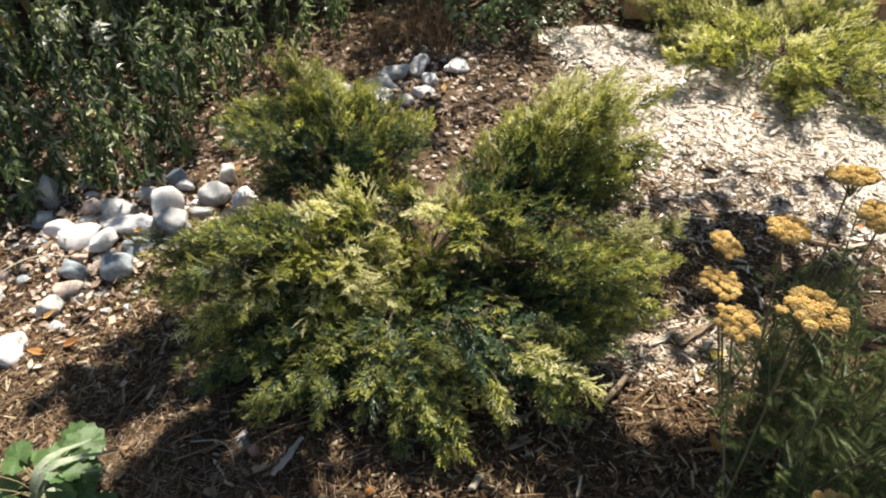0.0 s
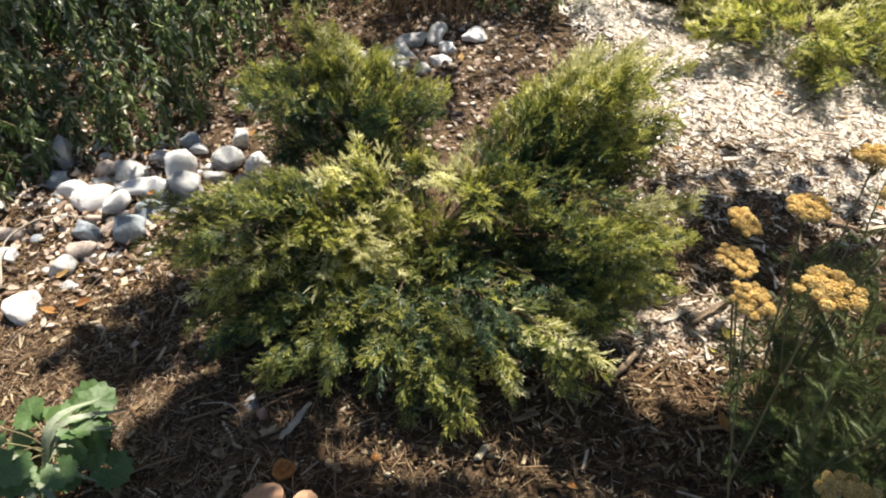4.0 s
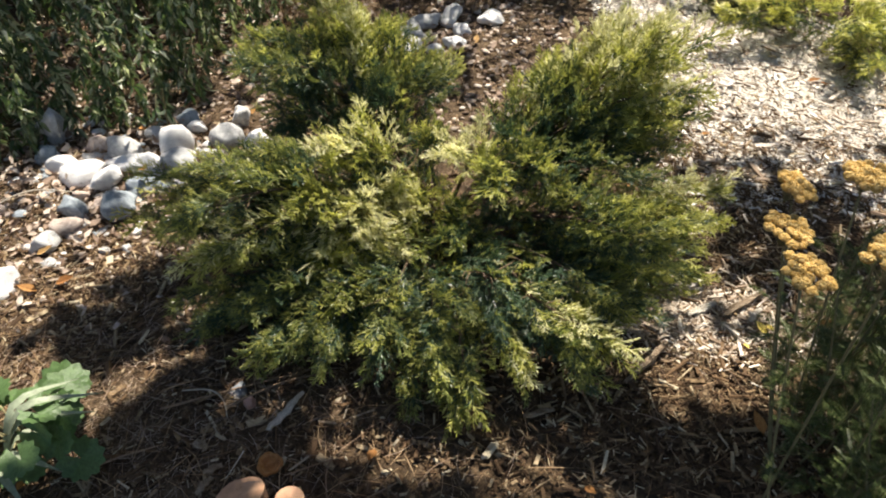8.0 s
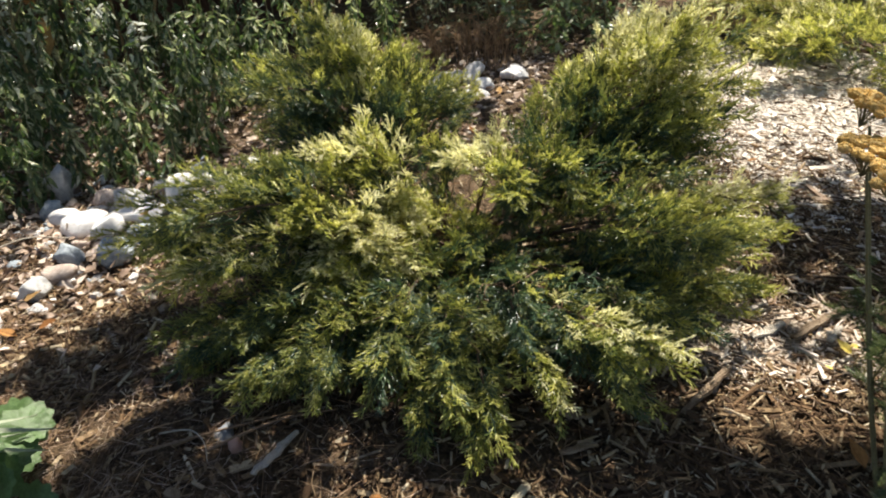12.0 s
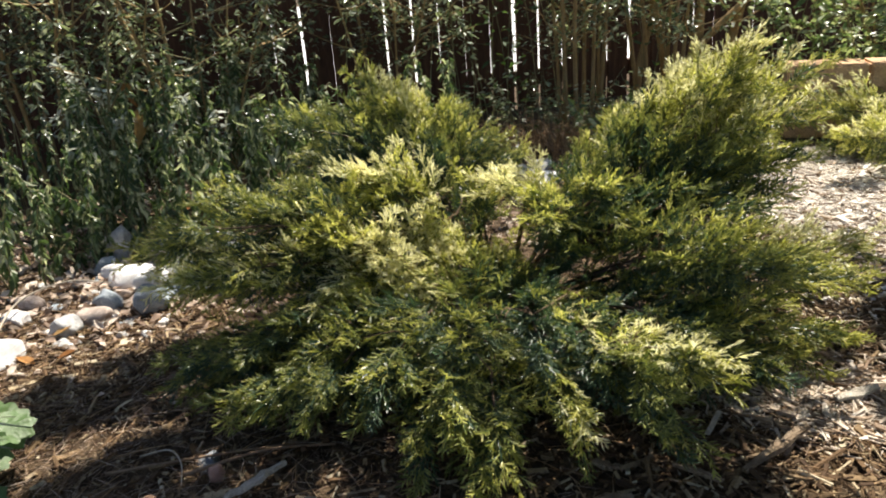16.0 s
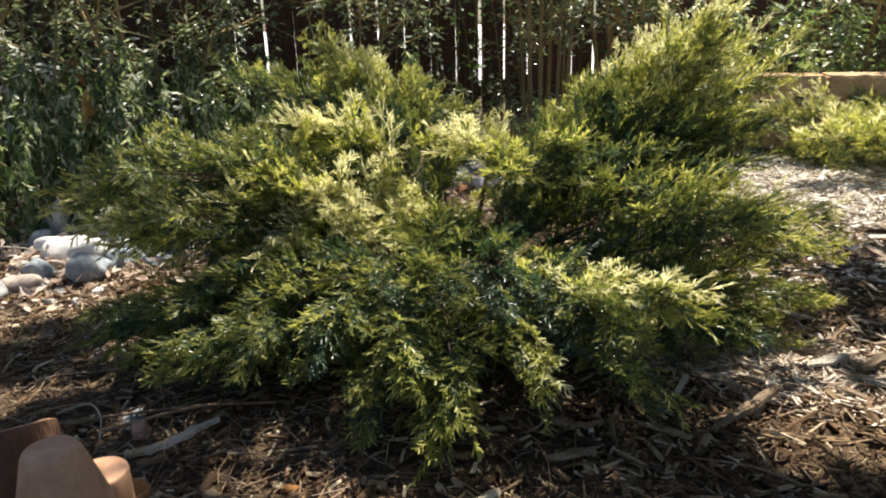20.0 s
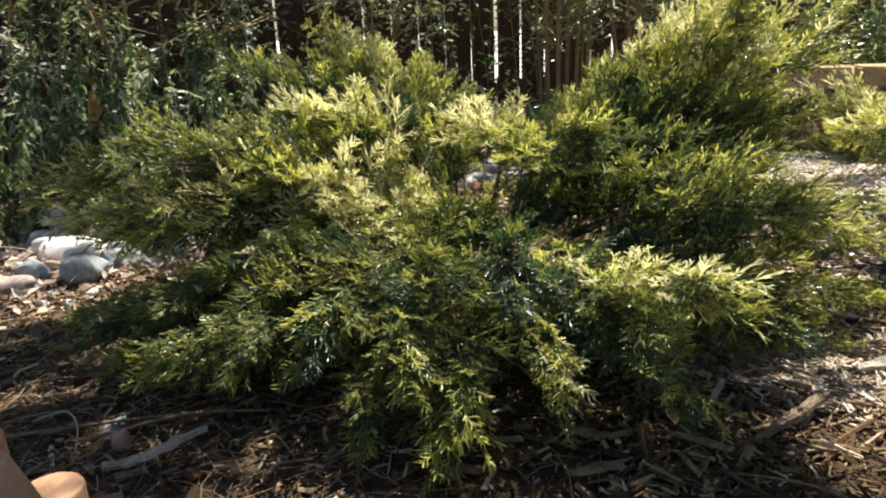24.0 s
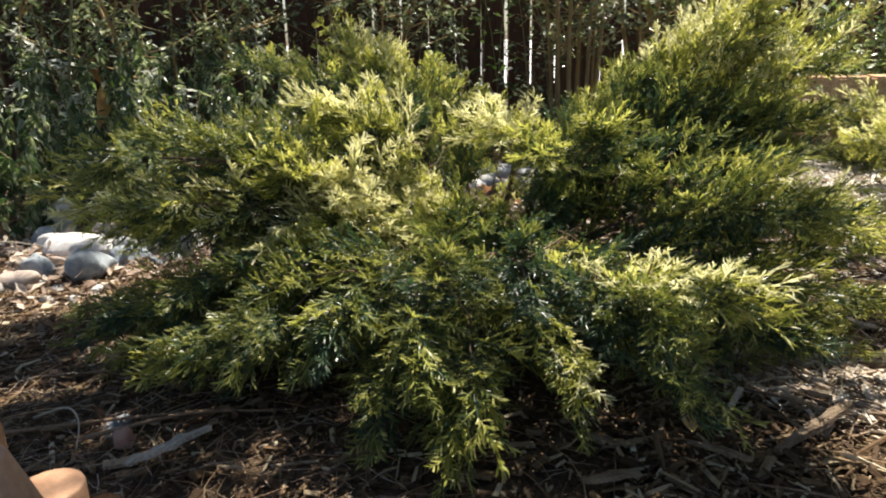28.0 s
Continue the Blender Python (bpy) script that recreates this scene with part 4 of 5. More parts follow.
def drooping_weed(place, seed, tall, stems=4, spread=0.07, size=0.040):
    """Upright stems set with whorls of limp leaves that hang down along them."""
    r = np.random.default_rng(seed)
    top = empty("weed_clump", place)
    tagged(top, "tall green weed with limp leaves hanging along its stems", "weed", "weeds along the back")
    for _ in range(stems):
        a = np.array([*r.normal(0, spread, 2), 0.0])
        h = tall * r.uniform(0.65, 1.1)
        line = bent([a, a + (*r.normal(0, 0.018, 2), h * 0.55), a + (*r.normal(0, 0.035, 2), h)], 16)
        stem = child("stem", mesh_from("stem", *tube(line, np.linspace(0.0026, 0.0012, 16), 4), [M_STEM], smooth=True), top)
        n = int(h / 0.0062)
        u = 0.16 + 0.84 * r.random(n) ** 0.85
        spot = np.stack([np.interp(u * 15, np.arange(16), line[:, k]) for k in range(3)], 1)
        way = random_ways(r, n, 0, 0.6)
        way[:, 2] -= np.where(u > 0.93, r.uniform(-0.9, 0.4, n), r.uniform(0.5, 2.2, n))
        length = size * r.uniform(0.5, 1.25, n) * (1.15 - 0.45 * u)
        turns = frames_of(way, unit(np.array([0, 0, 1.0]) + r.normal(0, 0.7, (n, 3))))
        green = Heap()
        pick = r.integers(0, len(WEED_DROOPS), n)
        for k, tpl in enumerate(WEED_DROOPS):
            w = pick == k
            if w.any():
                stamp(green, tpl, spot[w] + unit(way[w]) * r.uniform(0, 0.008, (w.sum(), 1)), turns[w], length[w], np.zeros((w.sum(), 1), int))
        child("leaves", green.mesh("leaves", [M_WEED]), stem)
    return top


WEEDS = [(-1.12, -0.07), (-1.02, 0.12), (-0.9, 0.2), (-0.62, 0.62), (-0.78, 0.40), (-0.95, 0.62), (-1.0, 0.30), (-1.2, 0.42), (-1.25, 0.15), (-1.4, 0.55), (-1.5, 0.25), (-1.15, 0.8),
         (-1.7, 0.5), (-1.65, 0.1), (-0.85, 0.9), (-0.6, 1.0), (-1.4, 0.95), (-1.75, 0.85), (-2.1, 0.6), (-1.05, 1.2), (-0.4, 1.25), (-1.35, -0.1), (-1.2, -0.25), (-2.1, 0.2), (-1.7, 1.2),
         (-0.70, 0.80), (-0.80, 0.62), (-1.08, 0.52), (-1.32, 0.33), (-0.50, 1.10), (-0.98, 0.98), (-1.25, 0.65), (-1.55, 0.70), (-0.72, 1.2), (-1.28, 1.05), (-1.0, 0.78), (-1.55, 0.45)]
for k, (x, y) in enumerate(WEEDS):
    drooping_weed((x, y, 0), 500 + k, 0.26 + 0.12 * rng.random() + 0.10 * max(0, y) + (0.16 if x < -1.15 and y > 0.2 else 0), 3 + k % 3, 0.06)

for k, (x, y, tall) in enumerate([(-1.13, -0.04, 0.20), (-0.99, 0.06, 0.17), (-0.95, 0.19, 0.22), (-0.82, 0.27, 0.20), (-1.20, 0.08, 0.24), (-1.05, 0.15, 0.22), (-1.19, -0.15, 0.15), (-0.88, 0.11, 0.13), (-1.27, 0.0, 0.24), (-0.72, 0.33, 0.2)]):
    drooping_weed((x, y, 0), 560 + k, tall, 4, 0.045)

for k, (x, y) in enumerate([(0.22, 1.45), (0.42, 1.55), (0.3, 1.25), (0.12, 1.62)]):
    leafy("leafy_sprig", (x, y, 0), 5, 640 + k, "low leafy sprig with small pale green leaves", "plant", "sprigs beneath the shrub", 0.24, 0.24, 0.036, 24, WEED_LEAVES, M_LUSH, M_STEM, -0.2, 0.0022)

for k, (x, y) in enumerate([(-0.32, 1.62), (-0.10, 1.78), (0.08, 1.68), (0.30, 1.80), (0.50, 1.72), (-0.46, 1.50), (0.70, 1.85), (0.02, 1.50), (0.60, 1.55), (0.95, 1.60), (1.10, 1.62)]):
    leafy("leafy_sprig", (x, y, 0), 6, 660 + k, "low leafy sprig with small grey-green leaves", "plant", "sprigs beneath the shrub", 0.30, 0.26, 0.032, 30, SHRUB_LEAVES, M_SAGE, M_STEM, -0.1, 0.0022)

# ---- shrubs before the fence ----
def trunk_shrub(place, stems, seed, label, tall=1.8, leaf_from=0.5, leaves=130, lean=0.5, thick=0.016):
    r = np.random.default_rng(seed)
    top = empty("shrub", place)
    base_x = place[0]
    tagged(top, label, "shrub", "shrubs along the fence")
    green = Heap()
    for k in range(stems):
        a = 2 * np.pi * k / stems + r.normal(0, 0.3)
        base = np.array([0.10 * math.cos(a), 0.10 * math.sin(a), 0.0])
        out = np.array([math.cos(a), math.sin(a), 0]) * lean * r.uniform(0.4, 1.1)
        h = tall * r.uniform(0.75, 1.1)
        line = bent([base, base + out * 0.3 + (0, 0, h * 0.4), base + out + (*r.normal(0, 0.05, 2), h)], 22)
        v, t = tube(line, np.linspace(thick, 0.004, 22) * r.uniform(0.7, 1.2), 7)
        child("trunk", mesh_from("trunk", v, t, [M_TRUNK], smooth=True), top, "tan bare stem")
        for _ in range(9):
            s = line[r.integers(max(7, int(21 * leaf_from / h)), 22)]
            way = unit(np.array([*r.normal(0, 1, 2), 0.5]))
            end = s + way * r.uniform(0.2, 0.5)
            twig = bent([s, (s + end) / 2 + r.normal(0, 0.03, 3), end], 8)
            green.add(*tube(twig, np.linspace(0.004, 0.0015, 8), 4), 1)
            n = leaves // 3
            spot = twig[r.integers(1, 8, n)] + r.normal(0, 0.025, (n, 3))
            keep = spot[:, 2] > leaf_from
            spot, n = spot[keep], keep.sum()
            if n:
                stamp(green, SHRUB_LEAVES[r.integers(0, 4)], spot, frames_of(random_ways(r, n, -0.1, 1.5), unit(r.normal(0, 0.6, (n, 3)) + (0, 0, 1.0))), (0.046 if base_x > 0.5 else 0.034) * r.uniform(0.6, 1.3, n), np.zeros((n, 1), int))
    child("foliage", green.mesh("foliage", [M_LUSH if base_x > 0.5 else M_SAGE, M_TRUNK]), top, "small glossy green leaves")
    return top


def leaning_trunks(place, seed):
    """Two stout bare trunks that lean away along the fence."""
    r = np.random.default_rng(seed)
    top = empty("leaning_shrub", place)
    tagged(top, "stout tan trunks leaning along the fence, bare below", "shrub", "shrubs along the fence")
    for pts, thick in (([(0, 0, 0), (0.012, 0.0, 0.30), (0.09, 0.0, 0.60), (0.20, 0.05, 1.05)], 0.020), ([(0.10, 0.05, 0), (0.22, 0.10, 0.28), (0.45, 0.12, 0.53), (0.80, 0.15, 0.85)], 0.022), ([(0.20, 0.06, 0.25), (0.22, 0.10, 0.55), (0.28, 0.12, 1.0)], 0.010)):
        line = bent(pts, 20)
        child("trunk", mesh_from("trunk", *tube(line, np.linspace(thick, thick * 0.55, 20) * (1 + 0.06 * r.normal(0, 1, 20)), 9), [M_TRUNK], smooth=True), top, "tan bare trunk")
    return top


trunk_shrub((0.02, 1.88, 0), 9, 61, "multi-stemmed shrub with slim tan stems by the fence", 1.7, 0.28, 110, 0.16, 0.011)
trunk_shrub((0.40, 2.05, 0), 5, 68, "multi-stemmed shrub with slim tan stems by the fence", 1.6, 0.28, 120, 0.35, 0.012)
trunk_shrub((0.55, 2.30, 0), 4, 62, "shrub with leaning tan trunks by the fence", 1.7, 0.5, 150, 0.55, 0.024)
leaning_trunks((0.29, 2.0, 0), 69)
trunk_shrub((-1.45, 0.98, 0), 6, 63, "leafy shrub with thin bare branches among the weeds", 1.5, 0.40, 150, 0.5, 0.009)
trunk_shrub((-0.85, 1.60, 0), 5, 64, "leafy shrub growing against the fence", 1.6, 0.36, 150, 0.42, 0.008)
trunk_shrub((-2.1, 0.80, 0), 5, 65, "leafy shrub growing against the fence", 1.6, 0.3, 150, 0.5, 0.009)
trunk_shrub((1.55, 2.55, 0), 6, 66, "leafy shrub behind the low block wall", 1.5, 0.6, 50, 0.6, 0.014)
trunk_shrub((2.3, 2.6, 0), 6, 67, "leafy shrub behind the low block wall", 1.5, 0.6, 50, 0.6, 0.014)
for k, (x, y) in enumerate([(-0.30, 1.75), (-0.12, 1.55), (-0.5, 1.95), (-0.05, 2.2), (0.35, 1.9)]):
    leafy("sapling", (x, y, 0), 3, 700 + k, "thin upright sapling with sparse pale leaves", "sapling", "saplings by the fence", 0.9, 0.16, 0.05, 22, SHRUB_LEAVES, M_SHRUB, M_STEM, 0.3, 0.0025, 0.1)
for k, (x, y) in enumerate([(1.0, 2.1), (1.25, 2.0), (1.5, 2.15), (1.75, 2.0), (2.0, 2.2), (2.3, 2.2), (1.3, 2.45), (1.8, 2.5)]):
    leafy("wall_plant", (x, y + 0.12, 0.0), 11, 720 + k, "leafy green plant growing behind the block wall", "plant", "plants behind the wall", 0.8, 0.3, 0.055, 40, SHRUB_LEAVES, M_LUSH, M_STEM, -0.2, 0.003, 0.2)
for k, (x, y) in enumerate([(-2.3, 0.55), (-2.0, 0.95), (-1.7, 0.8), (-1.1, 1.15), (-0.6, 1.55), (-1.95, 0.35)]):
    leafy("leafy_shrub", (x, y, 0.0), 6, 760 + k, "leafy green shrub before the board fence", "shrub", "shrubs along the fence", 0.95, 0.36, 0.036, 62, SHRUB_LEAVES, M_SAGE, M_STEM, -0.4, 0.003, 0.45)


def shade_tree(base, clumps, seed, label):
    """A tree whose crown of leaf clumps spreads from a trunk; clumps: centre x, y, z and radius."""
    r = np.random.default_rng(seed)
    top = empty("tree", base)
    tagged(top, label, "tree")
    base = np.array(base, float)
    fork = np.array([0, 0, 2.0])
    child("trunk", mesh_from("trunk", *tube(bent([(0, 0, -0.05), (0.03, 0.02, 1.0), fork], 14), np.linspace(0.09, 0.06, 14), 12), [M_TRUNK], smooth=True), top)
    h = Heap()
    tpl = leaf(3, 1.0, 0.12, 0.1, n=2)
    order = sorted(clumps)
    for k in range(0, len(order), 5):
        some = np.array(order[k:k + 5])[:, :3] - base
        knee = fork + 0.72 * (some.mean(0) - fork) + (0, 0, 0.05)
        child("limb", mesh_from("limb", *tube(bent([fork, fork + 0.5 * (knee - fork) + (0, 0, 0.12), knee], 14), np.linspace(0.035, 0.010, 14), 8), [M_TRUNK], smooth=True), top)
        for tip, rad in zip(some, np.array(order[k:k + 5])[:, 3]):
            line = bent([knee, (knee + tip) / 2 + r.normal(0, 0.04, 3), tip], 9)
            child("branch", mesh_from("branch", *tube(line, np.linspace(0.009, 0.003, 9), 5), [M_TRUNK], smooth=True), top)
            n = int((700 if rad < 0.34 else 120 if rad < 0.355 else 22) * (rad / 0.3) ** 2)
            spot = tip + r.normal(0, 0.62 if 0.15 < rad < 0.33 else 0.5, (n, 3)) * (rad, rad, rad * 0.5)
            stamp(h, tpl, spot, frames_of(random_ways(r, n, -0.2, 1.2), unit(r.normal(0, 0.5, (n, 3)) + (0, 0, 1.0))), r.uniform(0.06, 0.115, n), np.zeros((n, 1), int))
    child("crown", h.mesh("crown", [M_SHRUB]), top, "small green leaves")
    return top


SHADE = [(0.85, 0.83, 0.08), (0.98, 0.77, 0.10), (0.20, 0.66, 0.06), (0.10, 0.67, 0.05), (0.26, 0.59, 0.08), (0.78, 0.48, 0.07), (0.62, 0.49, 0.08), (1.12, 0.80, 0.11), (0.50, 0.15, 0.18), (0.64, -0.05, 0.24), (1.27, -0.18, 0.26), (1.63, 0.29, 0.26), (0.63, -0.21, 0.30), (1.28, -0.26, 0.32), (0.08, -0.06, 0.30), (-0.42, -0.01, 0.28), (0.00, 0.62, 0.12), (-0.27, 0.87, 0.10), (0.04, 0.53, 0.13), (0.50, 0.45, 0.11), (0.56, 0.51, 0.11), (-0.02, 0.39, 0.12), (-0.12, 0.25, 0.16), (-0.84, 1.54, 0.08), (-0.97, 1.66, 0.09), (-0.19, 1.07, 0.05)]
SPARSE = [(1.43, 1.66, 0.36), (1.34, 1.47, 0.35), (1.68, 1.40, 0.36), (1.30, 1.70, 0.36), (-0.62, 1.55, 0.36), (-0.6, 1.95, 0.36), (-0.40, 1.52, 0.36), (0.36, 2.20, 0.36), (-0.95, 2.20, 0.36), (-1.25, 2.05, 0.36)]       # thin, dappling sprays
CROWN = [(2.6, -0.7, 2.9, 0.33), (3.1, -0.3, 3.1, 0.33), (3.5, -0.8, 3.0, 0.33), (3.2, -1.1, 2.9, 0.33), (3.8, -0.4, 2.8, 0.33), (2.9, -0.9, 3.2, 0.33)]
shade_tree((3.3, -0.6, 0), [(x, y, 2.8, s) for x, y, s in SHADE + SPARSE] + CROWN, 91, "garden tree whose crown shades the front of the bed")


def pale_plant(place, seed, heads):
    """A tall weed whose stems end in rosettes of pale leaves."""
    r = np.random.default_rng(seed)
    top = empty("pale_weed", place)
    tagged(top, "tall weed with starry rosettes of pale silvery leaves", "weed", "weeds along the back")
    kinds = [mesh_from("leaf", v, t, [M_SILVER]) for v, t, _ in SHRUB_LEAVES]
    for dx, dy, z in heads:
        kinds[4:] = [mesh_from("rosette", *tube(np.array([(dx, dy, z - 0.14), (dx, dy, z - 0.05), (dx, dy, z)]), 0.0022, 5), [M_STEM], smooth=True)]
        tip = np.array([dx, dy, z])
        child("stem", mesh_from("stem", *tube(bent([(dx * 0.3, dy * 0.3, 0), (dx * 0.5, dy * 0.6, z * 0.55), tip], 12), np.linspace(0.004, 0.002, 12), 5), [M_STEM], smooth=True), top)
        rosette = child("rosette", kinds[4], top, "rosette of pale leaves")
        n = 26
        spot = tip - np.stack([np.zeros(n), np.zeros(n), r.random(n) ** 2 * 0.14], 1)
        turns = frames_of(random_ways(r, n, 0.0, 1.6), unit(r.normal(0, 0.4, (n, 3)) + (0, -0.3, 1.0)))
        for k in range(n):
            ob = child("leaf", kinds[k % 4], rosette)
            ob.matrix_basis = Matrix.Translation(spot[k]) @ Matrix(turns[k].tolist()).to_4x4() @ Matrix.Scale(r.uniform(0.03, 0.055), 4)
        rosette.matrix_basis = Matrix.Identity(4)
    return top


pale_plant((-1.62, 0.52, 0), 71, [(0, 0, 0.50), (0.08, 0.03, 0.44), (-0.10, 0.04, 0.56), (0.17, 0.0, 0.33), (-0.06, -0.06, 0.36)])
pale_plant((-1.18, 0.55, 0), 72, [(0, 0, 0.40), (0.09, 0.05, 0.34), (-0.10, 0.02, 0.30)])


def bare_branch():
    top = empty("bare_branch", (-1.47, 0.47, 0))
    tagged(top, "bare forked grey branches rising among the weeds", "branch")
    for pts, thick in (([(0, 0, 0), (0.0, 0.01, 0.3), (0.05, 0.02, 0.55), (0.11, 0.04, 0.85)], 0.010), ([(0.02, 0.02, 0.38), (0.16, 0.05, 0.56), (0.33, 0.11, 0.64), (0.50, 0.16, 0.70)], 0.006),
                       ([(0.01, 0.0, 0.25), (-0.07, 0.0, 0.5), (-0.10, 0.02, 0.82)], 0.007), ([(0.16, 0.05, 0.56), (0.25, 0.08, 0.55), (0.36, 0.10, 0.52)], 0.004)):
        child("branch", mesh_from("branch", *tube(bent(pts, 16), np.linspace(thick, thick * 0.45, 16) * 0.7, 6), [M_STEM], smooth=True), top)
    for place, turn, size in (((0.01, 0.15, 0.35), (-1.3, 0.2, 0.3), 0.15), ((-0.02, 0.15, 0.45), (-1.1, -0.3, 1.0), 0.10)):
        v, t, _ = leaf(int(size * 100), 0.42, 0.35, 0.9, n=6)
        ob = child("dry_leaf", mesh_from("dry_leaf", v * size, t, [M_LITTER], smooth=True), top, "hanging curled dry tan leaf")
        ob.matrix_basis = Matrix.Translation(place) @ Euler(turn).to_matrix().to_4x4()


bare_branch()


def dry_tuft(place, seed, count, tall, label):
    r = np.random.default_rng(seed)
    h = Heap()
    for _ in range(count):
        a, l = r.uniform(0, 6.3), tall * r.uniform(0.5, 1.2)
        d = np.array([math.cos(a), math.sin(a), 0])
        b = np.array([*r.normal(0, 0.075, 2), 0])
        h.add(*tube(bent([b, b + d * l * 0.25 + (0, 0, l * 0.7), b + d * l * 0.8 + (0, 0, l * r.uniform(0.3, 0.9))], 6), (0.0014, 0.0013, 0.0012, 0.001, 0.0008, 0.0004), 3))
    ob = new("dry_grass_tuft", h.mesh("dry_grass_tuft", [M_STRAW]))
    ob.location = place
    return tagged(ob, label, "dry grass", "dry grass tufts")


for k, (x, y) in enumerate([(-0.20, 1.25), (-0.05, 1.42), (-0.45, 0.85), (-0.38, 0.75), (0.04, 1.28)]):
    dry_tuft((x, y, 0), 800 + k, 75, 0.19, "tuft of dry straw-brown grass beneath the shrub")

# ---- yarrow ----
def pinnate(seed):
    """A ferny leaf along +y."""
    r = np.random.default_rng(seed)
    h = Heap()
    h.add(*spike(np.zeros(3), np.array([0, 1.0, -0.12]), 0.012))
    for i in range(15):
        u = 0.1 + 0.85 * i / 15
        for s in (-1, 1):
            a = np.array([0, u, -0.12 * u * u])
            l = 0.30 * math.sin(math.pi * (0.12 + 0.85 * u)) * r.uniform(0.8, 1.1)
            b = a + l * np.array([s * 0.85, 0.5, r.uniform(-0.1, 0.2)])
            h.add(*spike(a, b, 0.013))
            for k in (0.45, 0.75):
                h.add(*spike(a + k * (b - a), a + k * (b - a) + 0.35 * l * np.array([s * 0.2, 0.9, r.uniform(-0.3, 0.3)]), 0.011))
    return np.concatenate(h.v), np.concatenate(h.t), np.zeros(sum(len(t) for t in h.t), int)


FERNS = [pinnate(s) for s in range(3)]


def flower_head(seed, radius):
    """A flat-topped cluster of tiny florets in several lobes."""
    r = np.random.default_rng(seed)
    bv = np.array([(1, 0, 0), (0, 1, 0), (-1, 0, 0), (0, -1, 0), (0.7, 0.7, 0.7), (-0.7, 0.7, 0.7), (-0.7, -0.7, 0.7), (0.7, -0.7, 0.7), (0, 0, 1.0)])
    bt = np.array([[0, 1, 4], [1, 2, 5], [2, 3, 6], [3, 0, 7], [4, 1, 5], [5, 2, 6], [6, 3, 7], [7, 0, 4], [8, 4, 5], [8, 5, 6], [8, 6, 7], [8, 7, 4]])
    h = Heap()
    bm = bmesh.new()
    bmesh.ops.create_icosphere(bm, subdivisions=2, radius=1.0)
    dv = np.array([v.co for v in bm.verts])
    dt = np.array([[v.index for v in f.verts] for f in bm.faces])
    bm.free()
    squash, lobes = r.uniform(0.86, 1.0), []
    for _ in range(400):
        a, d = r.uniform(0, 6.28), 0.80 * math.sqrt(r.random())
        x, y = d * math.cos(a), d * math.sin(a) * squash
        if len(lobes) < 19 and all((x - p) ** 2 + (y - q) ** 2 > 0.24 ** 2 for p, q, _ in lobes):
            lobes.append((x, y, -0.12 * d * d + r.normal(0, 0.045)))
    for lx, ly, lz in lobes:
        lr, dome = r.uniform(0.16, 0.235), r.uniform(0.09, 0.15)
        h.add((dv * (lr, lr, dome) + (lx, ly, lz)) * radius, dt)
        for _ in range(70):
            a, d = r.uniform(0, 6.28), math.sqrt(r.random()) * lr
            x, y = lx + d * math.cos(a), ly + d * math.sin(a)
            z = lz + dome * math.sqrt(max(0.0, 1 - (d / lr) ** 2)) - 0.012 + r.normal(0, 0.012)
            s = r.uniform(0.026, 0.046)
            h.add((bv * (s, s, s * 0.7) + (x, y, z)) * radius, bt)
        for _ in range(2):
            h.add(*[(w * radius if k == 0 else w) for k, w in enumerate(tube(bent([(0, 0, -0.9), (lx * 0.45, ly * 0.45, -0.45), (lx + r.normal(0, 0.05), ly + r.normal(0, 0.05), lz)], 5), 0.016, 3))], 1)
    return h.mesh("flower_head", [M_YARROW, M_STEM], True)


HEADS = [(0.735, -0.734, 0.637, 0.038), (0.72, -0.80, 0.61, 0.041), (0.722, -0.891, 0.616, 0.041), (0.81, -0.905, 0.665, 0.056), (0.868, -0.644, 0.61, 0.045),
         (1.05, -0.45, 0.60, 0.055), (1.06, -0.58, 0.60, 0.05), (0.80, -1.175, 0.575, 0.042), (1.12, -0.80, 0.64, 0.05), (1.0, -1.0, 0.62, 0.05)]


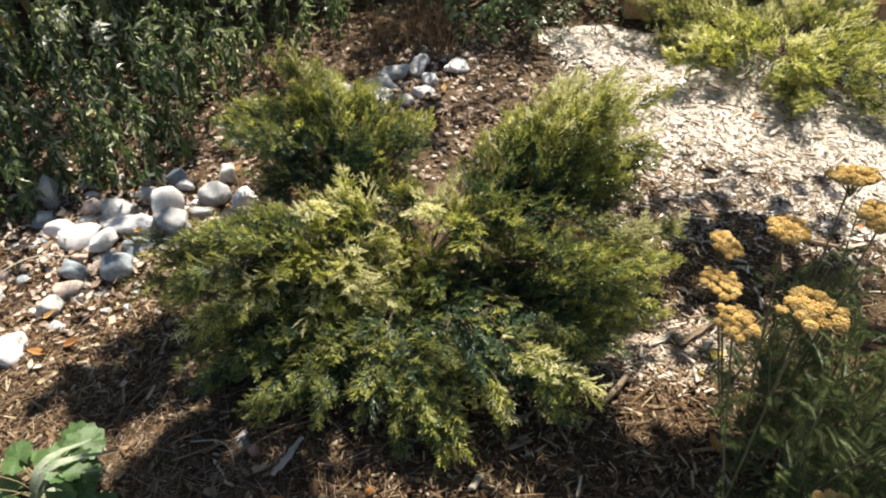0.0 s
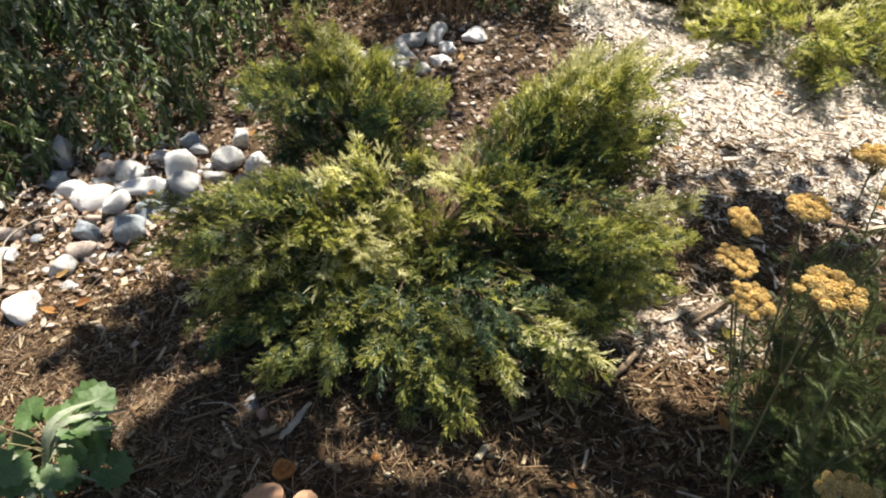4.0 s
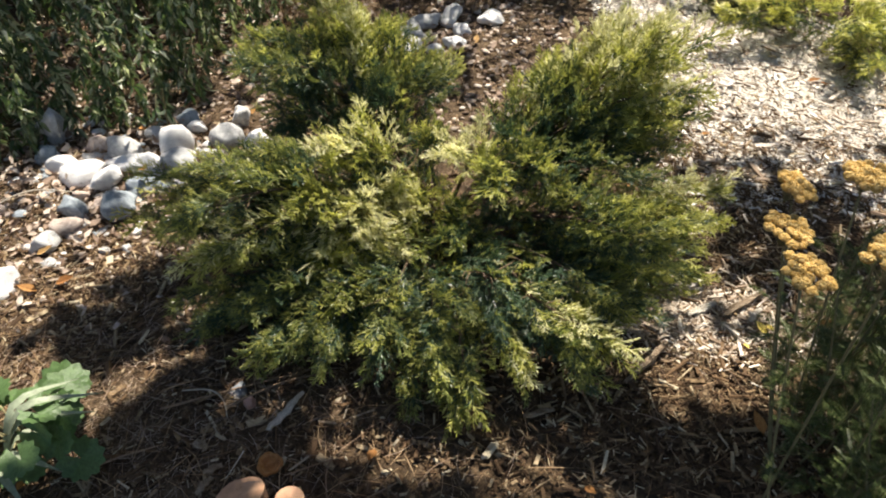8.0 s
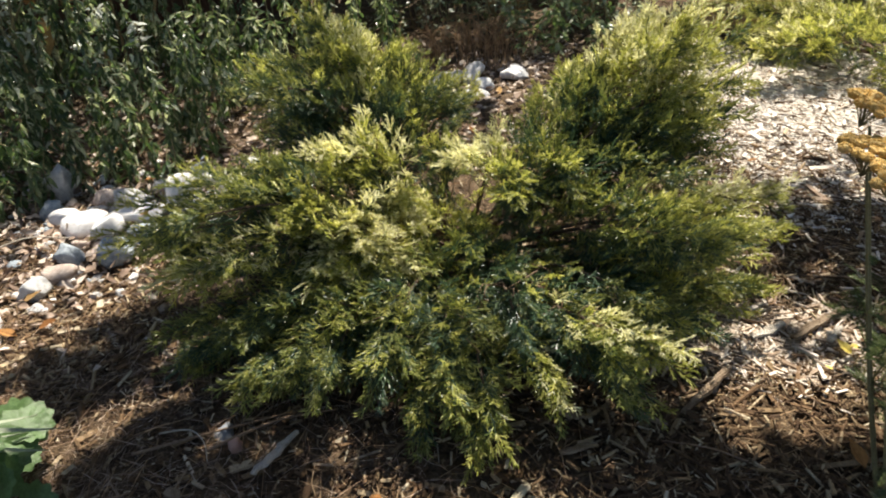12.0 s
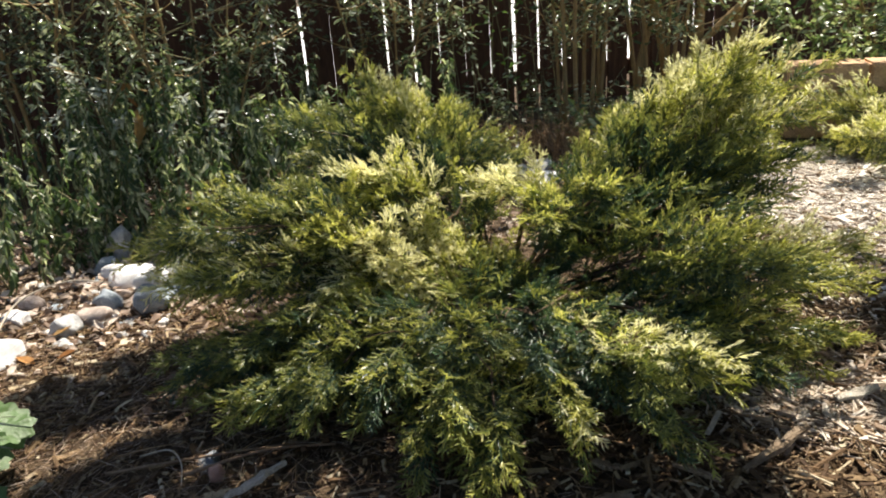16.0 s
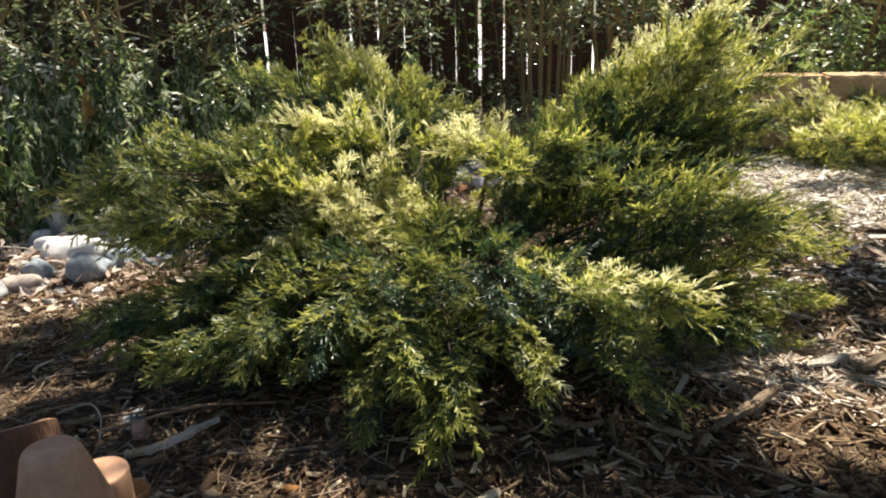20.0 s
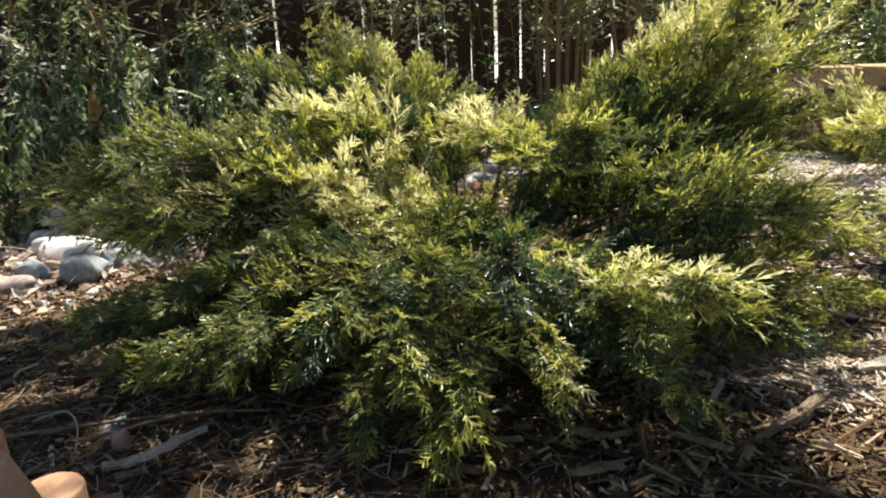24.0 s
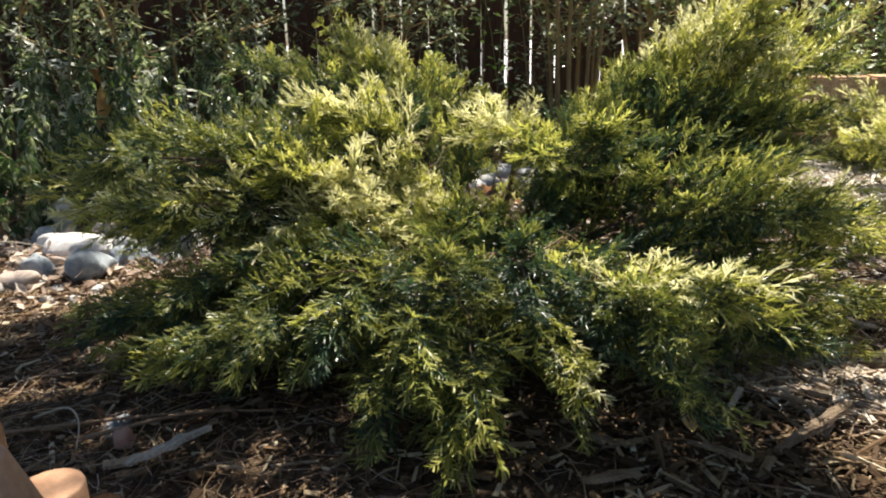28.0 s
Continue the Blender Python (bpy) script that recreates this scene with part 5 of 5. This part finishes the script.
def build_yarrow():
    r = np.random.default_rng(77)
    base = np.array([1.10, -0.74, 0.0])
    top = empty("yarrow_plant", base)
    tagged(top, "tall yarrow with flat ochre flower heads and ferny leaves", "yarrow")
    green = Heap()
    for k, (x, y, z, rad) in enumerate(HEADS):
        tip = np.array([x, y, z]) - base
        foot = np.array([*r.normal(0, 0.04, 2), 0.0]) + tip * (0.6, 0.6, 0)
        line = bent([foot, foot * 0.5 + tip * (0.5, 0.5, 0.45), tip - (0, 0, 0.03)], 16)
        child("stalk", mesh_from("stalk", *tube(line, np.linspace(0.0026, 0.0018, 16), 6), [M_STEM], smooth=True), top, "thin green-brown flower stalk")
        ob = child("flower_head", flower_head(90 + k, rad), top, "flat ochre-yellow flower cluster")
        ob.matrix_basis = Matrix.Translation(tip) @ Euler((r.normal(0.04, 0.09), r.normal(0, 0.10), r.uniform(0, 6))).to_matrix().to_4x4()
        n = 9
        i = r.integers(5, 12, n)
        stamp(green, FERNS[k % 3], line[i], frames_of(random_ways(r, n, 0.35), unit(r.normal(0, 0.3, (n, 3)) + (0, 0, 1.0))), r.uniform(0.035, 0.07, n), np.zeros((n, 1), int))
    for _ in range(52):
        foot = np.array([abs(r.normal(0, 0.19)) - 0.15, r.normal(0, 0.17), 0.0])
        tip = foot + (*r.normal(0, 0.06, 2), r.uniform(0.22, 0.50))
        line = bent([foot, (foot + tip) / 2 + r.normal(0, 0.012, 3), tip], 14)
        child("stalk", mesh_from("stalk", *tube(line, np.linspace(0.0024, 0.0014, 14), 5), [M_STEM], smooth=True), top)
        n = 22
        i = np.linspace(2, 13, n).astype(int)
        way = random_ways(r, n, 0.75, 0.8)
        for k, tpl in enumerate(FERNS):
            w = np.arange(n) % 3 == k
            stamp(green, tpl, line[i[w]], frames_of(way[w], unit(r.normal(0, 0.4, (w.sum(), 3)) + (0, 0, 1.0))), r.uniform(0.028, 0.062, w.sum()), np.zeros((w.sum(), 1), int))
    n = 420
    spot = np.stack([np.abs(r.normal(0.0, 0.20, n)) - 0.16, r.normal(0.0, 0.18, n), 0.02 + 0.22 * r.random(n) ** 1.1], 1)
    for k, tpl in enumerate(FERNS):
        w = np.arange(n) % 3 == k
        stamp(green, tpl, spot[w], frames_of(random_ways(r, w.sum(), 0.6, 1.3), unit(r.normal(0, 0.5, (w.sum(), 3)) + (0, 0, 1.0))), r.uniform(0.04, 0.08, w.sum()), np.zeros((w.sum(), 1), int))
    child("foliage", green.mesh("foliage", [M_FERN]), top, "finely cut dark green ferny leaves")


build_yarrow()

# ---- mallow and strap leaves ----
def round_leaf(seed):
    """A ruffled round leaf with a scalloped edge, stalk end at the origin, along +y."""
    r = np.random.default_rng(seed)
    v, t, n = [(0, 0.42, -0.05)], [], 44
    for ring in (0.5, 1.0):
        for i in range(n):
            a = -math.pi / 2 + 0.25 + (2 * math.pi - 0.5) * i / (n - 1)
            w = 0.5 * ring * (1 + (0.09 * math.cos(i * 2 * math.pi * 11 / n) if ring == 1 else 0))
            v.append((w * math.cos(a), 0.42 + w * math.sin(a), 0.05 * ring * math.sin(3.0 * a + seed) + 0.05 * ring + r.normal(0, 0.006)))
    for i in range(n - 1):
        t += [[0, 1 + i, 2 + i], [1 + i, 1 + n + i, 2 + n + i], [1 + i, 2 + n + i, 2 + i]]
    return np.array(v), np.array(t), np.zeros(len(t), int)


def build_mallow():
    r = np.random.default_rng(55)
    base = np.array([-0.53, -1.0, 0.0])
    top = empty("mallow_plant", base)
    tagged(top, "low mallow plant with round scalloped green leaves", "plant")
    for k in range(20):
        a = r.uniform(0, 6.3)
        tip = np.array([0.085 * math.cos(a) * r.uniform(0.4, 1.2), 0.085 * math.sin(a) * r.uniform(0.4, 1.2), r.uniform(0.06, 0.19)])
        line = bent([(0, 0, 0), tip * (0.4, 0.4, 0.7), tip], 8)
        child("stalk", mesh_from("stalk", *tube(line, 0.0018, 5), [M_STEM], smooth=True), top)
        h = Heap()
        way = np.array([[math.cos(a), math.sin(a), r.uniform(-0.5, 0.1)]])
        stamp(h, round_leaf(k), [(0, 0, 0)], frames_of(way, unit(np.array([[0.6 * math.cos(a) + 0.2, 0.6 * math.sin(a) - 0.3, 0.8]]) + r.normal(0, 0.3, (1, 3)))), [r.uniform(0.055, 0.095)], np.zeros((1, 1), int))
        ob = child("leaf", h.mesh("leaf", [M_MALLOW], True), top)
        ob.location = tip
    strap = empty("strap_leaf_plant", (-0.55, -1.06, 0))
    tagged(strap, "grey-green strap-leaved plant with arching blades", "plant")
    for k in range(14):
        a, l = r.uniform(0, 6.3), r.uniform(0.12, 0.24)
        d = np.array([math.cos(a), math.sin(a), 0])
        mid = bent([(0, 0, 0), d * l * 0.35 + (0, 0, l * 0.75), d * l * 0.9 + (0, 0, l * 0.55)], 9)
        s = np.cross(d, (0, 0, 1))
        w = 0.009 * np.sin(np.linspace(0.35, 3.1, 9))
        v = np.concatenate([mid - s * w[:, None], mid - (0, 0, 0.002), mid + s * w[:, None]])
        t = [q for i in range(8) for q in ([i, i + 1, 9 + i], [i + 1, 10 + i, 9 + i], [9 + i, 10 + i, 18 + i], [10 + i, 19 + i, 18 + i])]
        child("blade", mesh_from("blade", v, t, [M_STRAP], smooth=True), strap)


build_mallow()

# ---- round posts ----
def post(foot, tip, radius, label, chamfer=0.0, side=M_POST, slant=(0.0, 0.0)):
    """A short round timber post with a cut top; chamfer: how much narrower its top is, hewn over the last 7 cm; slant: the slope of its cut top."""
    foot, tip = np.array(foot, float), np.array(tip, float)
    up = unit(tip - foot)
    hewn = 1 - 0.07 / np.linalg.norm(tip - foot)
    u = np.array([0, 0.5 * hewn, hewn, 0.5 + 0.5 * hewn, 0.985, 0.995, 1.0])
    wide = radius * (1 - chamfer * np.clip((u - hewn) / (1 - hewn), 0, 1)) * (1, 1, 1, 1, 1, 0.975, 0.93)
    v, t = tube(foot + u[:, None] * (tip - foot), wide, 32)
    near_top = np.clip((v - foot) @ up / np.linalg.norm(tip - foot) / 0.12 - 7.2, 0, 1)
    v[:, 2] += near_top * ((v[:, :2] - tip[:2]) @ np.array(slant))
    v = v + np.array([unit(p - foot) * 0.0025 * noise.noise(Vector(p * 45)) for p in v])
    ob = new("round_post", mesh_from("round_post", v, t, [M_POST, side]))
    flat = np.array([abs(np.dot(p.normal, up)) > 0.75 for p in ob.data.polygons])
    ob.data.polygons.foreach_set("material_index", np.where(flat, 0, 1).astype(np.int32))
    ob.data.polygons.foreach_set("use_smooth", ~flat)
    return tagged(ob, label, "post", "round posts")


# this post's side has its shade put into the colour
post((-0.042, -1.108, -0.02), (-0.037, -1.112, 0.212), 0.042, "short round wooden post with a slanting pale cut top", 0.0, M_POST_SHADED, (0.44, -0.36))
post((0.071, -1.162, -0.02), (0.080, -1.172, 0.252), 0.040, "round orange-brown wooden post with a hewn tapering top", 0.5)
post((0.028, -1.083, -0.02), (0.028, -1.082, 0.160), 0.025, "small round pale orange wooden post")

# ---- small things on the mulch ----
def single(name, v, t, mat, place, turn, label, category):
    ob = new(name, mesh_from(name, v, t, [mat]))
    ob.matrix_basis = Matrix.Translation(place) @ Euler([radians(a) for a in turn]).to_matrix().to_4x4()
    return tagged(ob, label, category)


r_small = np.random.default_rng(9)


def splinter(a, b, wide, mat, label, thick=0.005, lift=0.004):
    """A frayed split of wood lying between two points of the ground, notched along its edges and slightly bowed."""
    a, b = np.array(a, float), np.array(b, float)
    n = 9
    long = np.linalg.norm(b - a)
    u = np.linspace(0, 1, n)
    half = 0.5 * wide * (0.55 + 0.45 * np.sin(np.pi * np.clip(u * 1.1 + 0.05, 0, 1))) * r_small.uniform(0.72, 1.1, n)
    off = r_small.normal(0, wide * 0.07, n)
    rise = 0.25 * thick * np.sin(np.pi * u) + r_small.normal(0, 0.0007, n)
    v = []
    for k in range(n):
        y = (u[k] - 0.5) * long
        v += [(off[k] - half[k], y + r_small.normal(0, 0.02 * long), rise[k]), (off[k] + half[k], y + r_small.normal(0, 0.02 * long), rise[k]),
              (off[k] + half[k] * 0.8, y, rise[k] + thick), (off[k] - half[k] * 0.75, y, rise[k] + thick * r_small.uniform(0.7, 1.2))]
    t = []
    for k in range(n - 1):
        for i in range(4):
            p, q = 4 * k + i, 4 * k + (i + 1) % 4
            t += [[p, q, q + 4], [p, q + 4, p + 4]]
    t += [[0, 2, 1], [0, 3, 2], [4 * n - 4, 4 * n - 3, 4 * n - 2], [4 * n - 4, 4 * n - 2, 4 * n - 1]]
    mid = (a + b) / 2
    turn = (r_small.normal(0, 4), r_small.normal(0, 5), math.degrees(math.atan2(b[1] - a[1], b[0] - a[0])) - 90)
    return single("wood_splinter", np.array(v), np.array(t), mat, (mid[0], mid[1], ground_z(*mid) + 0.010 + lift), turn, label, "wood chip")


BLEACHED = "pale bleached splinter of wood on the mulch"
BROWN = "long brown splinter of wood on the mulch"
splinter((-0.094, -0.887), (-0.056, -0.785), 0.017, M_WHITE_CHIP, BLEACHED, 0.006, 0.016)
splinter((0.765, -0.425), (0.835, -0.375), 0.024, M_WHITE_CHIP, BLEACHED, 0.005, 0.010)
splinter((0.845, -0.415), (0.955, -0.325), 0.020, M_GREY_CHIP, BROWN, 0.006, 0.012)
splinter((0.905, -0.425), (0.935, -0.385), 0.022, M_WHITE_CHIP, BLEACHED, 0.005, 0.012)
splinter((0.709, -0.525), (0.612, -0.646), 0.017, M_GREY_CHIP, BROWN, 0.007, 0.010)
splinter((0.515, -0.654), (0.583, -0.688), 0.014, M_GREY_CHIP, BROWN, 0.005, 0.008)
splinter((0.404, -0.768), (0.463, -0.742), 0.016, M_GREY_CHIP, "weathered grey-brown flake of wood on the mulch", 0.005, 0.006)
splinter((0.400, -0.675), (0.447, -0.682), 0.020, M_GREY_CHIP, "weathered grey-brown flake of wood on the mulch", 0.004, 0.004)
splinter((-0.189, -1.029), (-0.170, -0.995), 0.020, M_GREY_CHIP, "weathered grey-brown flake of wood on the mulch", 0.004, 0.006)
splinter((-0.189, -0.990), (-0.162, -0.966), 0.018, M_GREY_CHIP, "weathered grey-brown flake of wood on the mulch", 0.004, 0.006)
splinter((-0.235, -0.925), (-0.205, -0.935), 0.022, M_GREY_CHIP, "weathered grey-brown flake of wood on the mulch", 0.003, 0.004)


def dried_cup(place, radius):
    """A dished, ring-marked cap, like a dried puffball husk."""
    h = Heap()
    rings = [(0.0, 0.35), (0.16, 0.34), (0.30, 0.18), (0.46, 0.12), (0.66, 0.30), (0.86, 0.52), (1.0, 0.44), (0.96, 0.22), (0.55, 0.0)]
    n = 26
    v = []
    for w, z in rings:
        for k in range(n):
            a = 2 * math.pi * k / n
            d = radius * w * (1 + 0.10 * math.sin(3 * a + 1) * w + 0.05 * math.sin(7 * a))
            v.append((d * math.cos(a), d * math.sin(a), 1.5 * radius * z * (1 + 0.15 * math.sin(2 * a) * w)))
    t = []
    for i in range(len(rings) - 1):
        for k in range(n):
            p, q = i * n + k, i * n + (k + 1) % n
            t += [[p, p + n, q + n], [p, q + n, q]]
    ob = new("dried_husk", mesh_from("dried_husk", np.array(v), np.array(t), [M_HUSK], smooth=True))
    ob.location = place
    return tagged(ob, "round orange-brown dried husk on the mulch", "husk")


dried_cup((-0.070, -0.954, 0.012), 0.024)


def litter(place, seed, size, label="curled orange-brown fallen leaf on mulch"):
    v, t, _ = leaf(seed, 0.6, -0.25, 0.5)
    return single("fallen_leaf", v * size, t, M_LITTER, place, (8, 6, 57 * seed), label, "leaf")


for k in range(40):
    x, y = rng.uniform(-1.2, 1.5), rng.uniform(-1.2, 1.0)
    litter((x, y, 0.02), k, rng.uniform(0.025, 0.05))
for k, (x, y) in enumerate([(-0.77, 0.02), (-0.70, -0.17), (1.05, -0.42)]):
    litter((x, y, 0.07 if k < 2 else 0.02), 60 + k, 0.045, "orange dead leaf lying among stones")


for k, (x, y, size) in enumerate([(0.935, -0.462, 0.036), (0.955, -0.44, 0.028), (0.88, -0.50, 0.022)]):
    v, t, _ = leaf(70 + k, 0.62, -0.2, 0.4)
    single("fallen_leaf", v * size, t, M_YELLOW, (x, y, 0.028), (12, -8, 40 + 75 * k), "bright yellow fallen leaf on the wood chips", "leaf")


def stick(points, thick, label="thin bare dry stick lying on the mulch", mat=M_TWIG):
    ob = new("stick", mesh_from("stick", *tube(bent(points, 16), np.linspace(thick, thick * 0.5, 16), 5), [mat], smooth=True))
    return tagged(ob, label, "stick", "dry sticks")


stick([(-0.95, -0.55, 0.02), (-1.0, -0.42, 0.06), (-0.93, -0.33, 0.08), (-0.82, -0.30, 0.07)], 0.003, "pale arching dry stalk among the rocks", M_DEAD)
stick([(-0.33, -0.87, 0.02), (-0.20, -0.80, 0.022), (-0.05, -0.72, 0.02)], 0.0032)
stick([(0.06, -1.02, 0.012), (0.04, -0.93, 0.016), (0.09, -0.85, 0.012)], 0.002)
stick([(-0.405, -1.020, 0.022), (-0.35, -0.985, 0.028), (-0.287, -0.945, 0.022)], 0.0028)
stick([(-0.129, -0.934, 0.022), (-0.132, -0.965, 0.028), (-0.142, -0.996, 0.022)], 0.0018, "pale thin dry stalk lying on the mulch", M_DEAD)
stick([(-0.305, -0.819, 0.02), (-0.235, -0.828, 0.05), (-0.200, -0.845, 0.045), (-0.189, -0.866, 0.02)], 0.0018, "pale thin arching dry stalk on the mulch", M_DEAD)
stick([(-0.20, -0.845, 0.022), (-0.10, -0.77, 0.03), (0.0, -0.72, 0.022)], 0.0034)
for k in range(36):
    x, y, a, l = rng.uniform(-0.9, 1.3), rng.uniform(-1.25, 0.6), rng.uniform(0, 6.3), rng.uniform(0.06, 0.16)
    stick([(x, y, 0.012), (x + l * 0.5 * math.cos(a) + rng.normal(0, 0.012), y + l * 0.5 * math.sin(a), 0.02), (x + l * math.cos(a), y + l * math.sin(a), 0.012)], 0.002)

single_chips()
build_path()
scatter_gravel()
scatter_litter()
scatter_chips()
